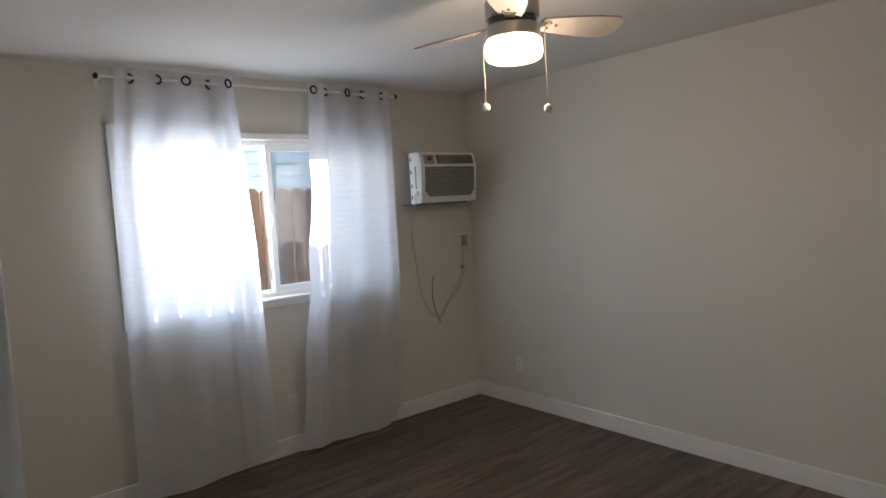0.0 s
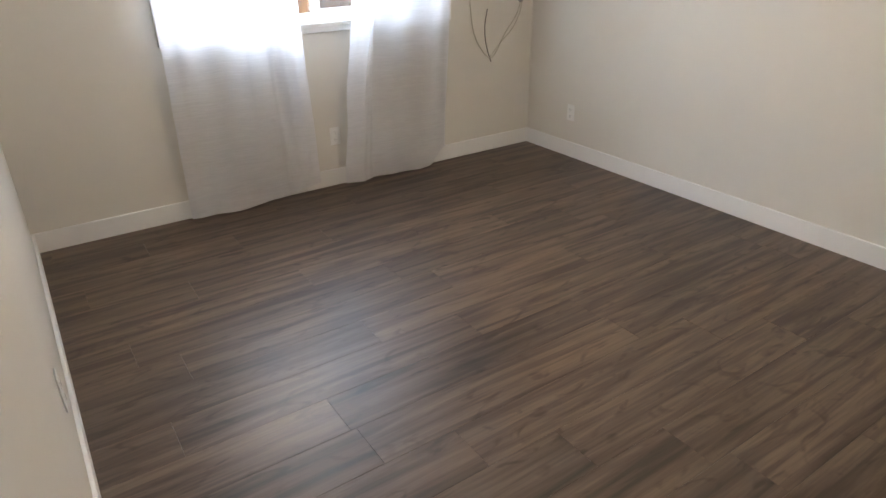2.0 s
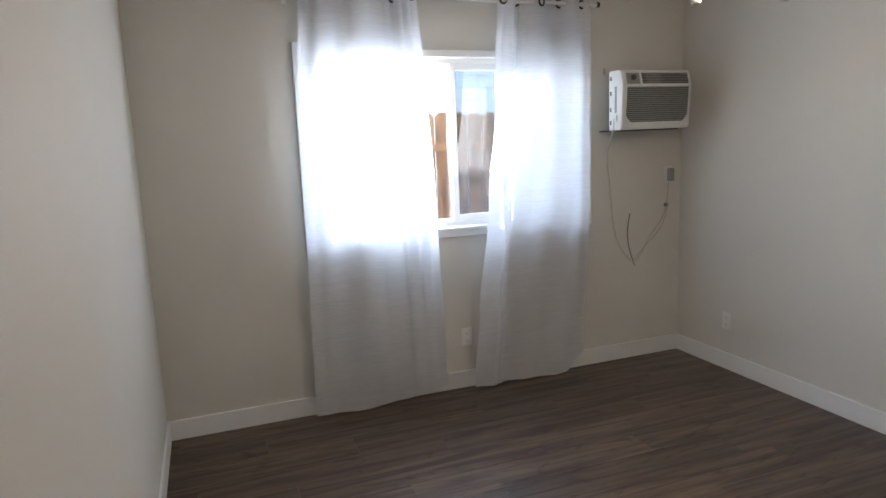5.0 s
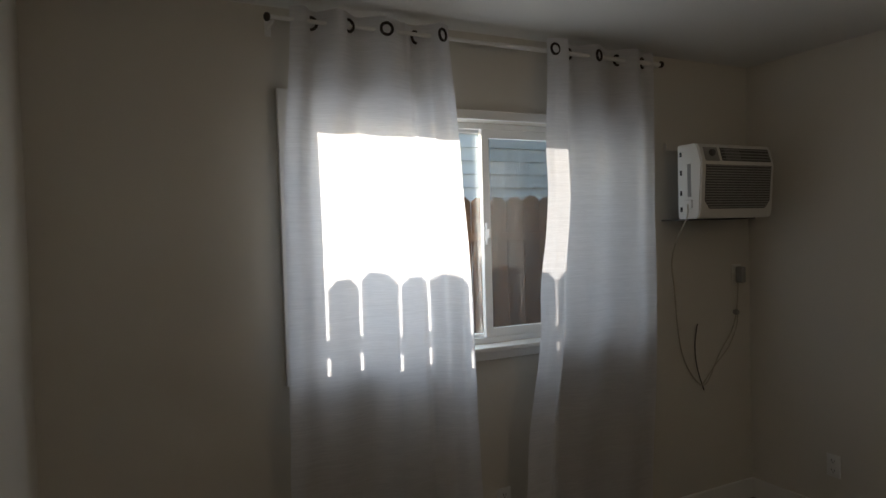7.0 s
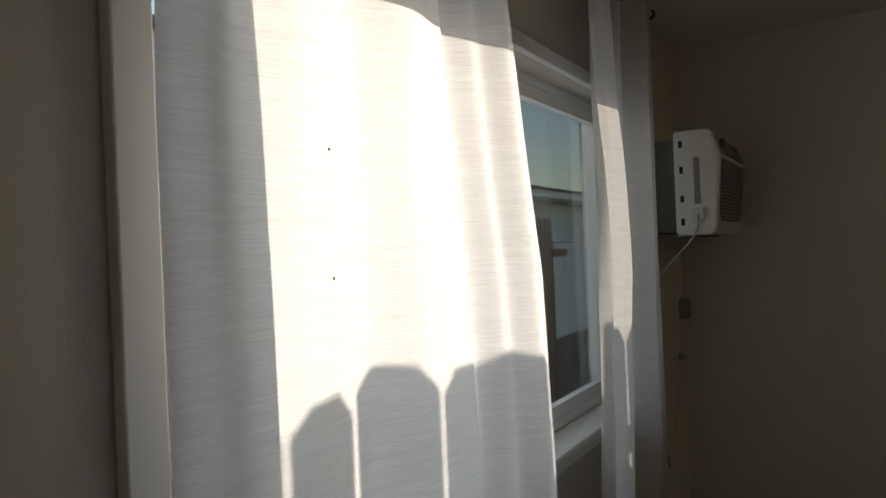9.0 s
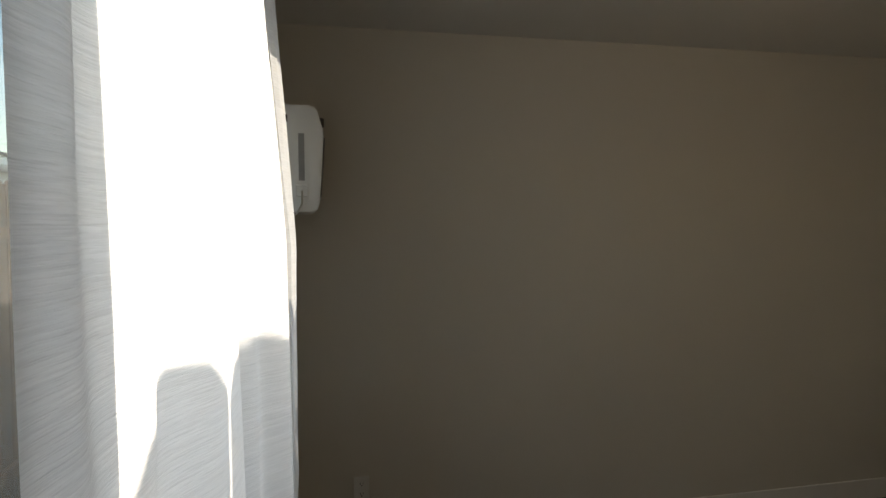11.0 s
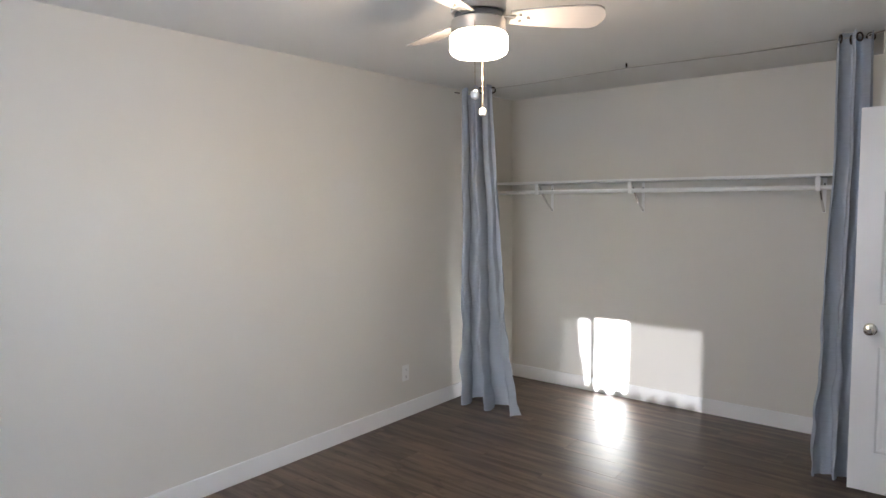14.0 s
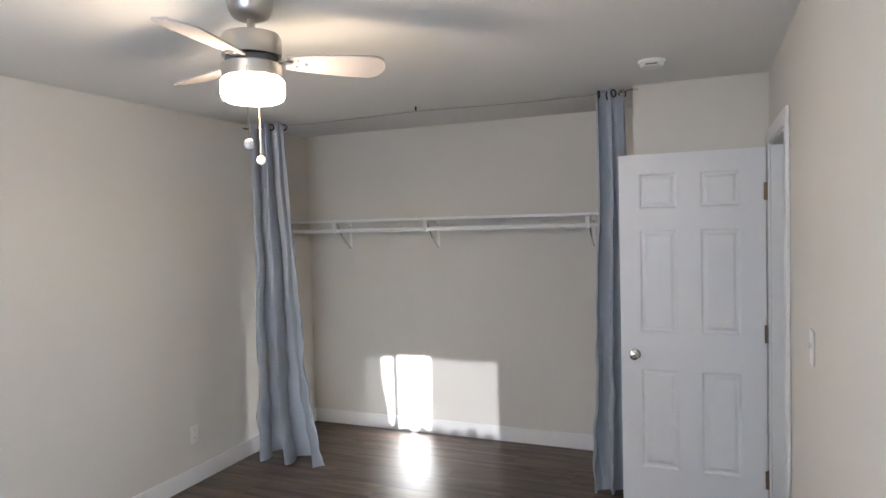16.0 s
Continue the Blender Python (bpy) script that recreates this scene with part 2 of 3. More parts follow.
def lathe(profile, segments=40, bm=None, axis="z", at=(0, 0, 0)):
    """A turned solid from (radius, height) pairs."""
    bm = bm or bmesh.new()
    rings = []
    for r, h in profile:
        ring = []
        for i in range(segments):
            a = 2 * math.pi * i / segments
            p = (r * math.cos(a), r * math.sin(a), h)
            if axis == "y":
                p = (p[0], p[2], p[1])
            elif axis == "x":
                p = (p[2], p[0], p[1])
            ring.append(bm.verts.new(Vector(p) + Vector(at)))
        rings.append(ring)
    for a, b in zip(rings, rings[1:]):
        for i in range(segments):
            j = (i + 1) % segments
            bm.faces.new((a[i], a[j], b[j], b[i]))
    bm.faces.new(rings[0][::-1])
    bm.faces.new(rings[-1])
    bmesh.ops.recalc_face_normals(bm, faces=bm.faces)
    return bm


def tube(points, radius, segments=8, bm=None, smooth=0):
    """A round bar or cord along points."""
    bm = bm or bmesh.new()
    pts = [Vector(p) for p in points]
    for _ in range(smooth):
        nxt = [pts[0]]
        for a, b in zip(pts, pts[1:]):
            nxt += [a * 0.75 + b * 0.25, a * 0.25 + b * 0.75]
        pts = nxt + [pts[-1]]
    rings = []
    for i, p in enumerate(pts):
        d = (pts[min(i + 1, len(pts) - 1)] - pts[max(i - 1, 0)]).normalized()
        side = d.cross(Vector((0.31, 0.17, 0.93) if abs(d.z) < 0.9 else (1, 0.2, 0))).normalized()
        up = side.cross(d)
        rings.append([bm.verts.new(p + radius * (math.cos(a) * side + math.sin(a) * up)) for a in (2 * math.pi * k / segments for k in range(segments))])
    for a, b in zip(rings, rings[1:]):
        for i in range(segments):
            j = (i + 1) % segments
            bm.faces.new((a[i], a[j], b[j], b[i]))
    bm.faces.new(rings[0][::-1])
    bm.faces.new(rings[-1])
    bmesh.ops.recalc_face_normals(bm, faces=bm.faces)
    return bm


def torus(R, r, at, axis="y", tilt=0.0, n=28, k=10):
    bm = bmesh.new()
    rings = []
    for i in range(n):
        a = 2 * math.pi * i / n
        ring = []
        for j in range(k):
            b = 2 * math.pi * j / k
            p = Vector(((R + r * math.cos(b)) * math.cos(a), r * math.sin(b), (R + r * math.cos(b)) * math.sin(a)))
            p.rotate(Euler((0, 0, tilt)))
            ring.append(bm.verts.new(p + Vector(at)))
        rings.append(ring)
    for i in range(n):
        a, b = rings[i], rings[(i + 1) % n]
        for j in range(k):
            bm.faces.new((a[j], a[(j + 1) % k], b[(j + 1) % k], b[j]))
    bmesh.ops.recalc_face_normals(bm, faces=bm.faces)
    return bm


def part(name, bm, mat, parent=None, label="", smooth=False):
    me = bpy.data.meshes.new(name)
    bm.to_mesh(me)
    bm.free()
    me.materials.append(mat)
    if smooth:
        me.shade_smooth()
        me.set_sharp_from_angle(angle=radians(38))
    ob = new(name, me)
    if parent:
        ob.parent = parent
        ob.matrix_parent_inverse = Matrix.Translation(-parent.location) if parent.parent is None else Matrix.Identity(4)
    return tagged(ob, label)


def thing(name, at, label, category, group="", kind=""):
    ob = new(name)
    ob.location = at
    ob.empty_display_size = 0.1
    return tagged(ob, label, category, group, kind)


def structure(name, bm, mat, label, category):
    return tagged(part(name, bm, mat), label, category, kind="structure")


# ---- room: window wall y=0, far wall x=0, door wall x=XL, closet behind y=YC ----
XL, H, YC, YB, XS = -3.46, 2.44, -4.29, -5.05, -2.752
WX0, WX1, WZ0, WZ1 = -2.585, -0.82, 1.036, 2.056
DY0, DY1, DH = -4.225, -3.465, 2.06

bm = bmesh.new()
add_box(bm, XL - 0.12, WX0, 0, 0.14, -0.02, H)
add_box(bm, WX1, 0.12, 0, 0.14, -0.02, H)
add_box(bm, WX0, WX1, 0, 0.14, -0.02, WZ0)
add_box(bm, WX0, WX1, 0, 0.14, WZ1, H)
structure("wall_window", bm, WALL, "beige painted plaster wall around the window", "wall")
structure("wall_long", box(0, 0.12, YB - 0.12, 0, -0.02, H), WALL, "long plain beige painted wall with satin sheen", "wall")
bm = bmesh.new()
add_box(bm, XL - 0.12, XL, DY1, 0, -0.02, H)
add_box(bm, XL - 0.12, XL, YC, DY0, -0.02, H)
add_box(bm, XL - 0.12, XL, DY0, DY1, DH, H)
structure("wall_door", bm, WALL, "beige painted wall with the doorway in it", "wall")
bm = bmesh.new()
add_box(bm, XL, XS, YC - 0.10, YC, -0.02, H)
add_box(bm, XS - 0.10, XS, YB, YC - 0.10, -0.02, H)
structure("wall_closet_return", bm, WALL, "short beige wall return beside the open closet", "wall")
structure("wall_closet_back", box(XS - 0.10, 0, YB - 0.12, YB, -0.02, H), WALL, "beige back wall of the open closet", "wall")
structure("ceiling", box(XL - 1.7, 0.12, YB - 0.12, 0.14, H, H + 0.12), CEIL, "off-white matt painted ceiling", "ceiling")

# hallway beyond the doorway
bm = bmesh.new()
add_box(bm, XL - 1.62, XL - 1.5, -5.2, -2.6, -0.02, H)
add_box(bm, XL - 1.5, XL - 0.12, -2.72, -2.6, -0.02, H)
add_box(bm, XL - 1.5, XL - 0.12, -5.2, -5.08, -0.02, H)
structure("wall_hallway", bm, WALL, "plain beige walls of the hallway past the doorway", "wall")
structure("floor_hallway", box(XL - 1.62, XL - 0.12, -5.2, -2.6, -0.05, -0.006), FLOOR, "brown plank floor of the hallway", "floor")

# baseboards
def baseboard(name, x0, x1, y0, y1):
    b = box(x0, x1, y0, y1, 0.0, 0.112, 0.003)
    return structure(name, b, TRIM, "white painted flat wooden baseboard", "baseboard")

baseboard("baseboard_window", XL, 0, -0.014, -0.0005)
baseboard("baseboard_long", -0.014, -0.0005, YB, -0.016)
baseboard("baseboard_door_wall", XL + 0.0005, XL + 0.014, DY1 + 0.066, -0.016)
baseboard("baseboard_closet", XS, -0.016, YB + 0.0005, YB + 0.014)
baseboard("baseboard_return", XL + 0.0005, XS - 0.002, YC + 0.0005, YC + 0.012)

# ---- window ----
win = tagged(new("window_1"), "white vinyl two-pane sliding window with flat painted casing", "window", kind="structure")
win.location = (-1.68, 0, 1.06)
bm = box(WX0 - 0.052, WX0, -0.024, -0.001, WZ0 - 0.05, WZ1 + 0.072, 0.003)
part("casing", bm, TRIM, win)
part("casing", box(WX1, WX1 + 0.072, -0.024, -0.001, WZ0 - 0.05, WZ1 + 0.04, 0.003), TRIM, win)
part("casing", box(WX0, WX1, -0.024, -0.001, WZ1, WZ1 + 0.04, 0.003), TRIM, win)
part("window_sill", box(WX0 + 0.0005, WX1 - 0.0005, -0.038, 0.06, WZ0 - 0.012, WZ0 + 0.008, 0.004), TRIM, win)
part("apron", box(WX0, WX1, -0.022, -0.001, WZ0 - 0.05, WZ0 - 0.0125, 0.003), TRIM, win)

def ring_frame(x0, x1, z0, z1, y0, y1, w, bev=0.003):
    b = bmesh.new()
    add_box(b, x0, x0 + w, y0, y1, z0, z1)
    add_box(b, x1 - w, x1, y0, y1, z0, z1)
    add_box(b, x0 + w, x1 - w, y0, y1, z0, z0 + w)
    add_box(b, x0 + w, x1 - w, y0, y1, z1 - w, z1)
    return b

part("window_frame", ring_frame(WX0 + 0.001, WX1 - 0.001, WZ0 + 0.009, WZ1 - 0.001, 0.062, 0.135, 0.026), VINYL, win)
s1 = part("sash", ring_frame(WX0 + 0.0275, -1.645, WZ0 + 0.0355, WZ1 - 0.0275, 0.100, 0.124, 0.014), VINYL, win)
s2 = part("sash", ring_frame(-1.695, WX1 - 0.0275, WZ0 + 0.0355, WZ1 - 0.0275, 0.068, 0.094, 0.038), VINYL, win)
for sash, x0, x1, y in ((s1, WX0 + 0.041, -1.659, 0.112), (s2, -1.657, WX1 - 0.0655, 0.081)):
    pane = part("pane", box(x0, x1, y - 0.002, y + 0.002, WZ0 + (0.049 if sash is s1 else 0.073), WZ1 - (0.041 if sash is s1 else 0.065)), GLASS, sash, "clear glass pane")
    pane.visible_shadow = False
part("insect_screen", box(-1.646, WX1 - 0.028, 0.1265, 0.1275, WZ0 + 0.036, WZ1 - 0.028), SCREEN, win, "fine dark insect mesh")
bm = box(-1.690, -1.670, 0.050, 0.0675, 1.50, 1.60, 0.005)
add_box(bm, -1.686, -1.674, 0.036, 0.052, 1.53, 1.57, 0.003)
part("latch", bm, VINYL, s2, "white plastic sash latch", True)

# ---- outside ----
structure("ground", box(-400, 400, 0.16, 800, -0.40, -0.18), SOIL, "bare dry ground strip outside the window", "ground")
structure("outside_wall_face", box(XL - 3, 3, 0.141, 0.16, -0.3, 0.9), STUCCO, "outer stucco base of the wall", "wall")

FY, FTOP, PW = 1.34, 1.80, 0.1285
fence = thing("fence", (-1.7, FY, -0.18), "weathered orange-brown cedar fence with dog-eared pickets", "fence")
def picket_mesh():
    b = bmesh.new()
    w, ear = PW / 2, 0.036
    prof = [(-w, -0.18), (w, -0.18), (w, FTOP - ear), (w - ear, FTOP), (-w + ear, FTOP), (-w, FTOP - ear)]
    fr = [b.verts.new((x, -0.009, z)) for x, z in prof]
    bk = [b.verts.new((x, 0.009, z)) for x, z in prof]
    b.faces.new(fr)
    b.faces.new(bk[::-1])
    for i in range(6):
        j = (i + 1) % 6
        b.faces.new((fr[j], fr[i], bk[i], bk[j]))
    bmesh.ops.recalc_face_normals(b, faces=b.faces)
    me = bpy.data.meshes.new("picket")
    b.to_mesh(me)
    b.free()
    me.materials.append(FENCE)
    return me

PICKET = picket_mesh()
rng = random.Random(4)
for i in range(-16, 30):
    ob = new("picket", PICKET)
    ob.parent = fence
    ob.matrix_parent_inverse = Matrix.Translation(-fence.location)
    ob.location = (-2.535 + i * 0.1406 + rng.uniform(-0.0015, 0.0015), FY, rng.uniform(-0.012, 0.012))
for z in (0.25, 1.52):
    part("rail", box(-5.0, 1.8, FY - 0.049, FY - 0.0095, z - 0.030, z + 0.030, 0.003), FENCE, fence)
for x in (-3.9, -1.15, 1.6):
    part("post", box(x - 0.045, x + 0.045, FY + 0.010, FY + 0.1, -0.18, 1.55), FENCE, fence)

house = thing("neighbour_house", (4.0, 4.0, -0.18), "white lap-sided neighbouring house with dark shingle roof", "house")
def lap_siding(x0, x1, y, z1):
    b = bmesh.new()
    for k in range(int((z1 + 0.1) / 0.155)):
        z = -0.1 + 0.155 * k
        v = [b.verts.new(p) for p in ((x0, y - 0.005, z + 0.150), (x1, y - 0.005, z + 0.150), (x1, y - 0.034, z), (x0, y - 0.034, z), (x0, y - 0.005, z), (x1, y - 0.005, z))]
        b.faces.new((v[0], v[3], v[2], v[1]))
        b.faces.new((v[3], v[4], v[5], v[2]))
    return b

TX0, TX1 = -2.05, 1.9
part("wall", box(TX0, TX1, 4.02, 8.0, -0.18, 3.45), SIDING, house)
tagged(part("siding_boards", lap_siding(TX0, TX1, 4.02, 3.4), SIDING, house), kind="stuff")
part("roof", box(TX0 - 0.05, TX1 + 0.2, 3.9, 8.2, 3.45, 3.53, 0.01), ROOF, house)
part("corner_board", box(TX0 - 0.012, TX0 + 0.07, 3.985, 4.03, -0.18, 3.45), VINYL, house)
part("wall", box(TX1, 10, 4.22, 8.0, -0.18, 2.42), SIDING, house)
tagged(part("siding_boards", lap_siding(TX1, 10, 4.22, 2.4), SIDING, house), kind="stuff")
part("fascia", box(TX1 + 0.01, 10.3, 3.72, 3.76, 2.40, 2.52, 0.004), VINYL, house)
part("soffit", box(TX1 + 0.01, 10.3, 3.76, 4.22, 2.40, 2.43), VINYL, house)
bm = bmesh.new()
v = [bm.verts.new(p) for p in ((TX1 + 0.01, 3.68, 2.52), (10.35, 3.68, 2.52), (10.35, 8.0, 3.1), (TX1 + 0.01, 8.0, 3.1), (TX1 + 0.01, 3.68, 2.56), (10.35, 3.68, 2.56), (10.35, 8.0, 3.14), (TX1 + 0.01, 8.0, 3.14))]
for q in ((0, 1, 2, 3), (4, 7, 6, 5), (0, 4, 5, 1), (1, 5, 6, 2), (2, 6, 7, 3), (3, 7, 4, 0)):
    bm.faces.new([v[i] for i in q])
part("roof", bm, ROOF, house)

# ---- curtains ----
def sheet(name, mat, parent, nu, nv, f, label=""):
    """A cloth sheet: f(u, v) gives its point, u across and v from top to bottom."""
    b = bmesh.new()
    g = [[b.verts.new(f(i / nu, j / nv)) for j in range(nv + 1)] for i in range(nu + 1)]
    for i in range(nu):
        for j in range(nv):
            b.faces.new((g[i][j], g[i][j + 1], g[i + 1][j + 1], g[i + 1][j]))
    return part(name, b, mat, parent, label, True)

def lerp(keys, t):
    for (a, x), (b, y) in zip(keys, keys[1:]):
        if t <= b:
            s = (t - a) / (b - a) if b > a else 0
            s = s * s * (3 - 2 * s)
            return x + (y - x) * s
    return keys[-1][1]

ROD_Y, ROD_Z = -0.105, 2.365
def drape(left, right, folds, bottom, seed, bulge):
    """folds: (u, offset at the top, offset below) keys across the cloth."""
    top_keys = [(u, a) for u, a, _ in folds]
    low_keys = [(u, c) for u, _, c in folds]
    def f(u, v):
        z = (ROD_Z + 0.05) + (lerp(bottom, u) - ROD_Z - 0.05) * v
        x = lerp(left, v) + (lerp(right, v) - lerp(left, v)) * u
        k = min(1.0, v * 2.6)
        off = lerp(top_keys, u) * (1 - k) + lerp(low_keys, u) * k
        off *= 1 - 0.55 * max(0.0, min(1.0, (v - 0.6) / 0.35))
        off += bulge * math.sin(math.pi * min(1, v * 1.1)) * (0.5 + 0.5 * math.sin(3.1 * u + seed))
        w = noise.noise(Vector((u * 3.0 + seed, v * 2.2, seed))) * 0.012
        w += noise.noise(Vector((u * 7.0 + seed, v * 9.0, seed + 3))) * 0.006 * min(1, v * 1.5)
        w += math.exp(-((v - 0.72) / 0.16) ** 2) * 0.006 * math.sin(v * 60 + u * 9 + seed) * max(0, math.sin(u * 5 + seed))
        return Vector((x + noise.noise(Vector((v * 3, seed, 2))) * 0.006, ROD_Y + off + w - 0.01 * v, z + noise.noise(Vector((u * 5, 1, seed))) * 0.008 * v))
    return f

F1 = [(0, 0.00, 0.010), (0.07, -0.02, 0.004), (0.15, 0.032, 0.016), (0.28, -0.034, -0.004), (0.42, 0.030, 0.014), (0.58, -0.034, -0.030), (0.72, 0.012, -0.040), (0.78, 0.045, -0.012), (0.86, 0.01, -0.060), (0.93, -0.035, -0.105), (1, -0.01, -0.088)]
F2 = [(0, -0.01, -0.095), (0.06, -0.03, -0.100), (0.15, -0.036, -0.105), (0.22, 0.02, -0.035), (0.28, 0.035, 0.02), (0.44, -0.03, -0.018), (0.62, 0.035, 0.022), (0.80, -0.034, -0.024), (0.93, 0.02, 0.012), (1, -0.01, 0.004)]
c1 = thing("curtain", (-2.2, ROD_Y, 0.05), "long white slubby cotton grommet curtain, slightly see-through, hanging to the floor", "curtain", "white window curtains")
hang_1 = drape([(0, -2.60), (0.3, -2.64), (1, -2.66)], [(0, -1.95), (0.25, -1.925), (0.55, -1.905), (1, -1.86)], F1, [(0, 0.035), (0.35, 0.02), (0.75, 0.05), (1, 0.10)], 1.7, -0.012)
sheet("panel", WHITE_CLOTH, c1, 150, 90, hang_1)
for u, v in ((0.34, 0.292), (0.335, 0.363)):
    p = hang_1(u, v)
    part("thread_knot", lathe([(0.0008, -0.0012), (0.0024, -0.0006), (0.0024, 0.0006), (0.0008, 0.0012)], 10, axis="y", at=p), MIDGREY, c1, "small grey knot in the cloth", True)
c2 = thing("curtain", (-1.2, ROD_Y, 0.05), "long white slubby cotton grommet curtain, drawn aside from the sliding pane", "curtain", "white window curtains")
hang_2 = drape([(0, -1.455), (0.25, -1.505), (0.5, -1.58), (0.8, -1.65), (1, -1.685)], [(0, -0.815), (0.5, -0.825), (1, -0.875)], F2, [(0, 0.05), (0.3, 0.035), (0.72, 0.02), (0.82, 0.03), (1, 0.14)], 5.2, -0.01)
sheet("panel", WHITE_CLOTH, c2, 150, 90, hang_2)
for cur, hang, x0, x1, xs in ((c1, hang_1, -2.60, -1.95, ((-2.515, -0.3), (-2.375, 0.9), (-2.225, -0.35), (-2.075, 1.35), (-1.985, 1.4))), (c2, hang_2, -1.455, -0.815, ((-1.425, 0.3), (-1.32, 0.4), (-1.165, 1.2), (-1.02, 0.2), (-0.865, 1.25)))):
    for x, tilt in xs:
        part("grommet", torus(0.023, 0.006, (x, hang((x - x0) / (x1 - x0), 0.021).y - 0.002, ROD_Z), tilt=tilt * 0.35), BRONZE, cur, "dark bronze ring", True)

rod = thing("curtain_rod", (-1.7, ROD_Y, ROD_Z), "thin white telescoping curtain rod on dark-ended brackets", "curtain rod")
part("bar", tube([(-2.67, ROD_Y, ROD_Z + 0.002), (-1.68, ROD_Y, ROD_Z)], 0.008, 12), TRIM, rod, "", True)
part("bar", tube([(-1.70, ROD_Y, ROD_Z), (-0.765, ROD_Y, ROD_Z - 0.002)], 0.0105, 12), TRIM, rod, "", True)
for x, d in ((-2.67, -1), (-0.765, 1)):
    part("finial", lathe([(0.011, 0), (0.016, 0.006), (0.016, 0.016), (0.008, 0.022)] if d > 0 else [(0.008, -0.022), (0.016, -0.016), (0.016, -0.006), (0.011, 0)], 16, axis="x", at=(x, ROD_Y, ROD_Z)), BRONZE, rod, "dark finial", True)
    bm = tube([(x - d * 0.012, ROD_Y, ROD_Z - 0.012), (x - d * 0.012, -0.004, ROD_Z - 0.012)], 0.005)
    add_box(bm, x - d * 0.012 - 0.012, x - d * 0.012 + 0.012, -0.005, -0.0005, ROD_Z - 0.04, ROD_Z + 0.02)
    part("bracket", bm, TRIM, rod)

# ---- air conditioner ----
AX0, AX1, AZ0, AZ1, AYF = -0.705, -0.185, 1.594, 1.957, -0.290
ac = thing("air_conditioner", (-0.385, -0.1, AZ0), "white through-wall air conditioner with grey louvred grille", "air conditioner")
part("sleeve", box(AX0 + 0.16, AX1 - 0.02, -0.17, -0.001, AZ0 + 0.012, AZ1 - 0.004, 0.004), MIDGREY, ac)
bm = bmesh.new()
prof = [(-0.150, AZ0), (AYF + 0.02, AZ0), (AYF + 0.006, AZ0 + 0.02), (AYF - 0.012, AZ1 - 0.095), (AYF + 0.012, AZ1 - 0.012), (AYF + 0.03, AZ1), (-0.150, AZ1)]
L_ = [bm.verts.new((AX0, y, z)) for y, z in prof]
R_ = [bm.verts.new((AX1, y, z)) for y, z in prof]
bm.faces.new(L_)
bm.faces.new(R_[::-1])
for i in range(len(prof)):
    j = (i + 1) % len(prof)
    bm.faces.new((L_[i], R_[i], R_[j], L_[j]))
bmesh.ops.recalc_face_normals(bm, faces=bm.faces)
bmesh.ops.bevel(bm, geom=list(bm.edges), offset=0.006, segments=2, affect="EDGES")
shell = part("front_cover", bm, AC_WHITE, ac, "", True)
bm = bmesh.new()
gx0, gx1, gz0, gz1 = AX0 + 0.03, AX1 - 0.026, AZ0 + 0.045, AZ1 - 0.105
v = [(gx0, gz0 + 0.04), (gx0 + 0.035, gz0), (gx1 - 0.035, gz0), (gx1, gz0 + 0.04), (gx1, gz1), (gx0, gz1)]
def face_y(z):
    s = (z - (AZ0 + 0.02)) / (AZ1 - 0.095 - AZ0 - 0.02)
    return AYF + 0.006 - 0.018 * s
a = [bm.verts.new((x, face_y(z) - 0.0015, z)) for x, z in v]
b = [bm.verts.new((x, face_y(z) + 0.006, z)) for x, z in v]
bm.faces.new(a[::-1])
for i in range(6):
    j = (i + 1) % 6
    bm.faces.new((a[i], a[j], b[j], b[i]))
bmesh.ops.recalc_face_normals(bm, faces=bm.faces)
grille = part("grille", bm, GREY, ac, "dark intake grille behind grey slats")
n = 17
for k in range(n):
    z = gz0 + 0.008 + k * (gz1 - gz0 - 0.012) / (n - 1)
    cut = max(0.0, 0.035 * (1 - (z - gz0) / 0.04))
    y = face_y(z)
    bm = box(gx0 + cut + 0.002, gx1 - cut - 0.002, y - 0.006, y - 0.0005, z - 0.0028, z + 0.0028)
    ob = part("slat", bm, MIDGREY, grille)
def top_y(z):
    s = (z - (AZ1 - 0.095)) / 0.083
    return AYF - 0.012 + 0.024 * s
def slanted(x0, x1, z0, z1, out, depth=0.008):
    b = bmesh.new()
    p = [b.verts.new((x, top_y(z) - out + d, z)) for d in (0, depth) for x, z in ((x0, z0), (x1, z0), (x1, z1), (x0, z1))]
    for q in ((0, 1, 2, 3), (7, 6, 5, 4), (0, 4, 5, 1), (1, 5, 6, 2), (2, 6, 7, 3), (3, 7, 4, 0)):
        b.faces.new([p[i] for i in q])
    bmesh.ops.recalc_face_normals(b, faces=b.faces)
    return b
panel = part("control_panel", slanted(AX0 + 0.03, AX0 + 0.125, AZ1 - 0.088, AZ1 - 0.02, 0.002), MIDGREY, ac, "grey control panel")
part("knob", lathe([(0.015, -0.014), (0.017, -0.010), (0.017, 0)], 20, axis="y", at=(AX0 + 0.078, top_y(AZ1 - 0.05) - 0.001, AZ1 - 0.048)), GREY, panel, "dark round dial", True)
outlet_vent = part("air_outlet", slanted(AX0 + 0.145, AX1 - 0.026, AZ1 - 0.086, AZ1 - 0.02, 0.0015), GREY, ac, "dark louvred air outlet")
for k in range(4):
    z = AZ1 - 0.078 + 0.0155 * k
    part("louvre", slanted(AX0 + 0.148, AX1 - 0.029, z, z + 0.005, 0.007), MIDGREY, outlet_vent)
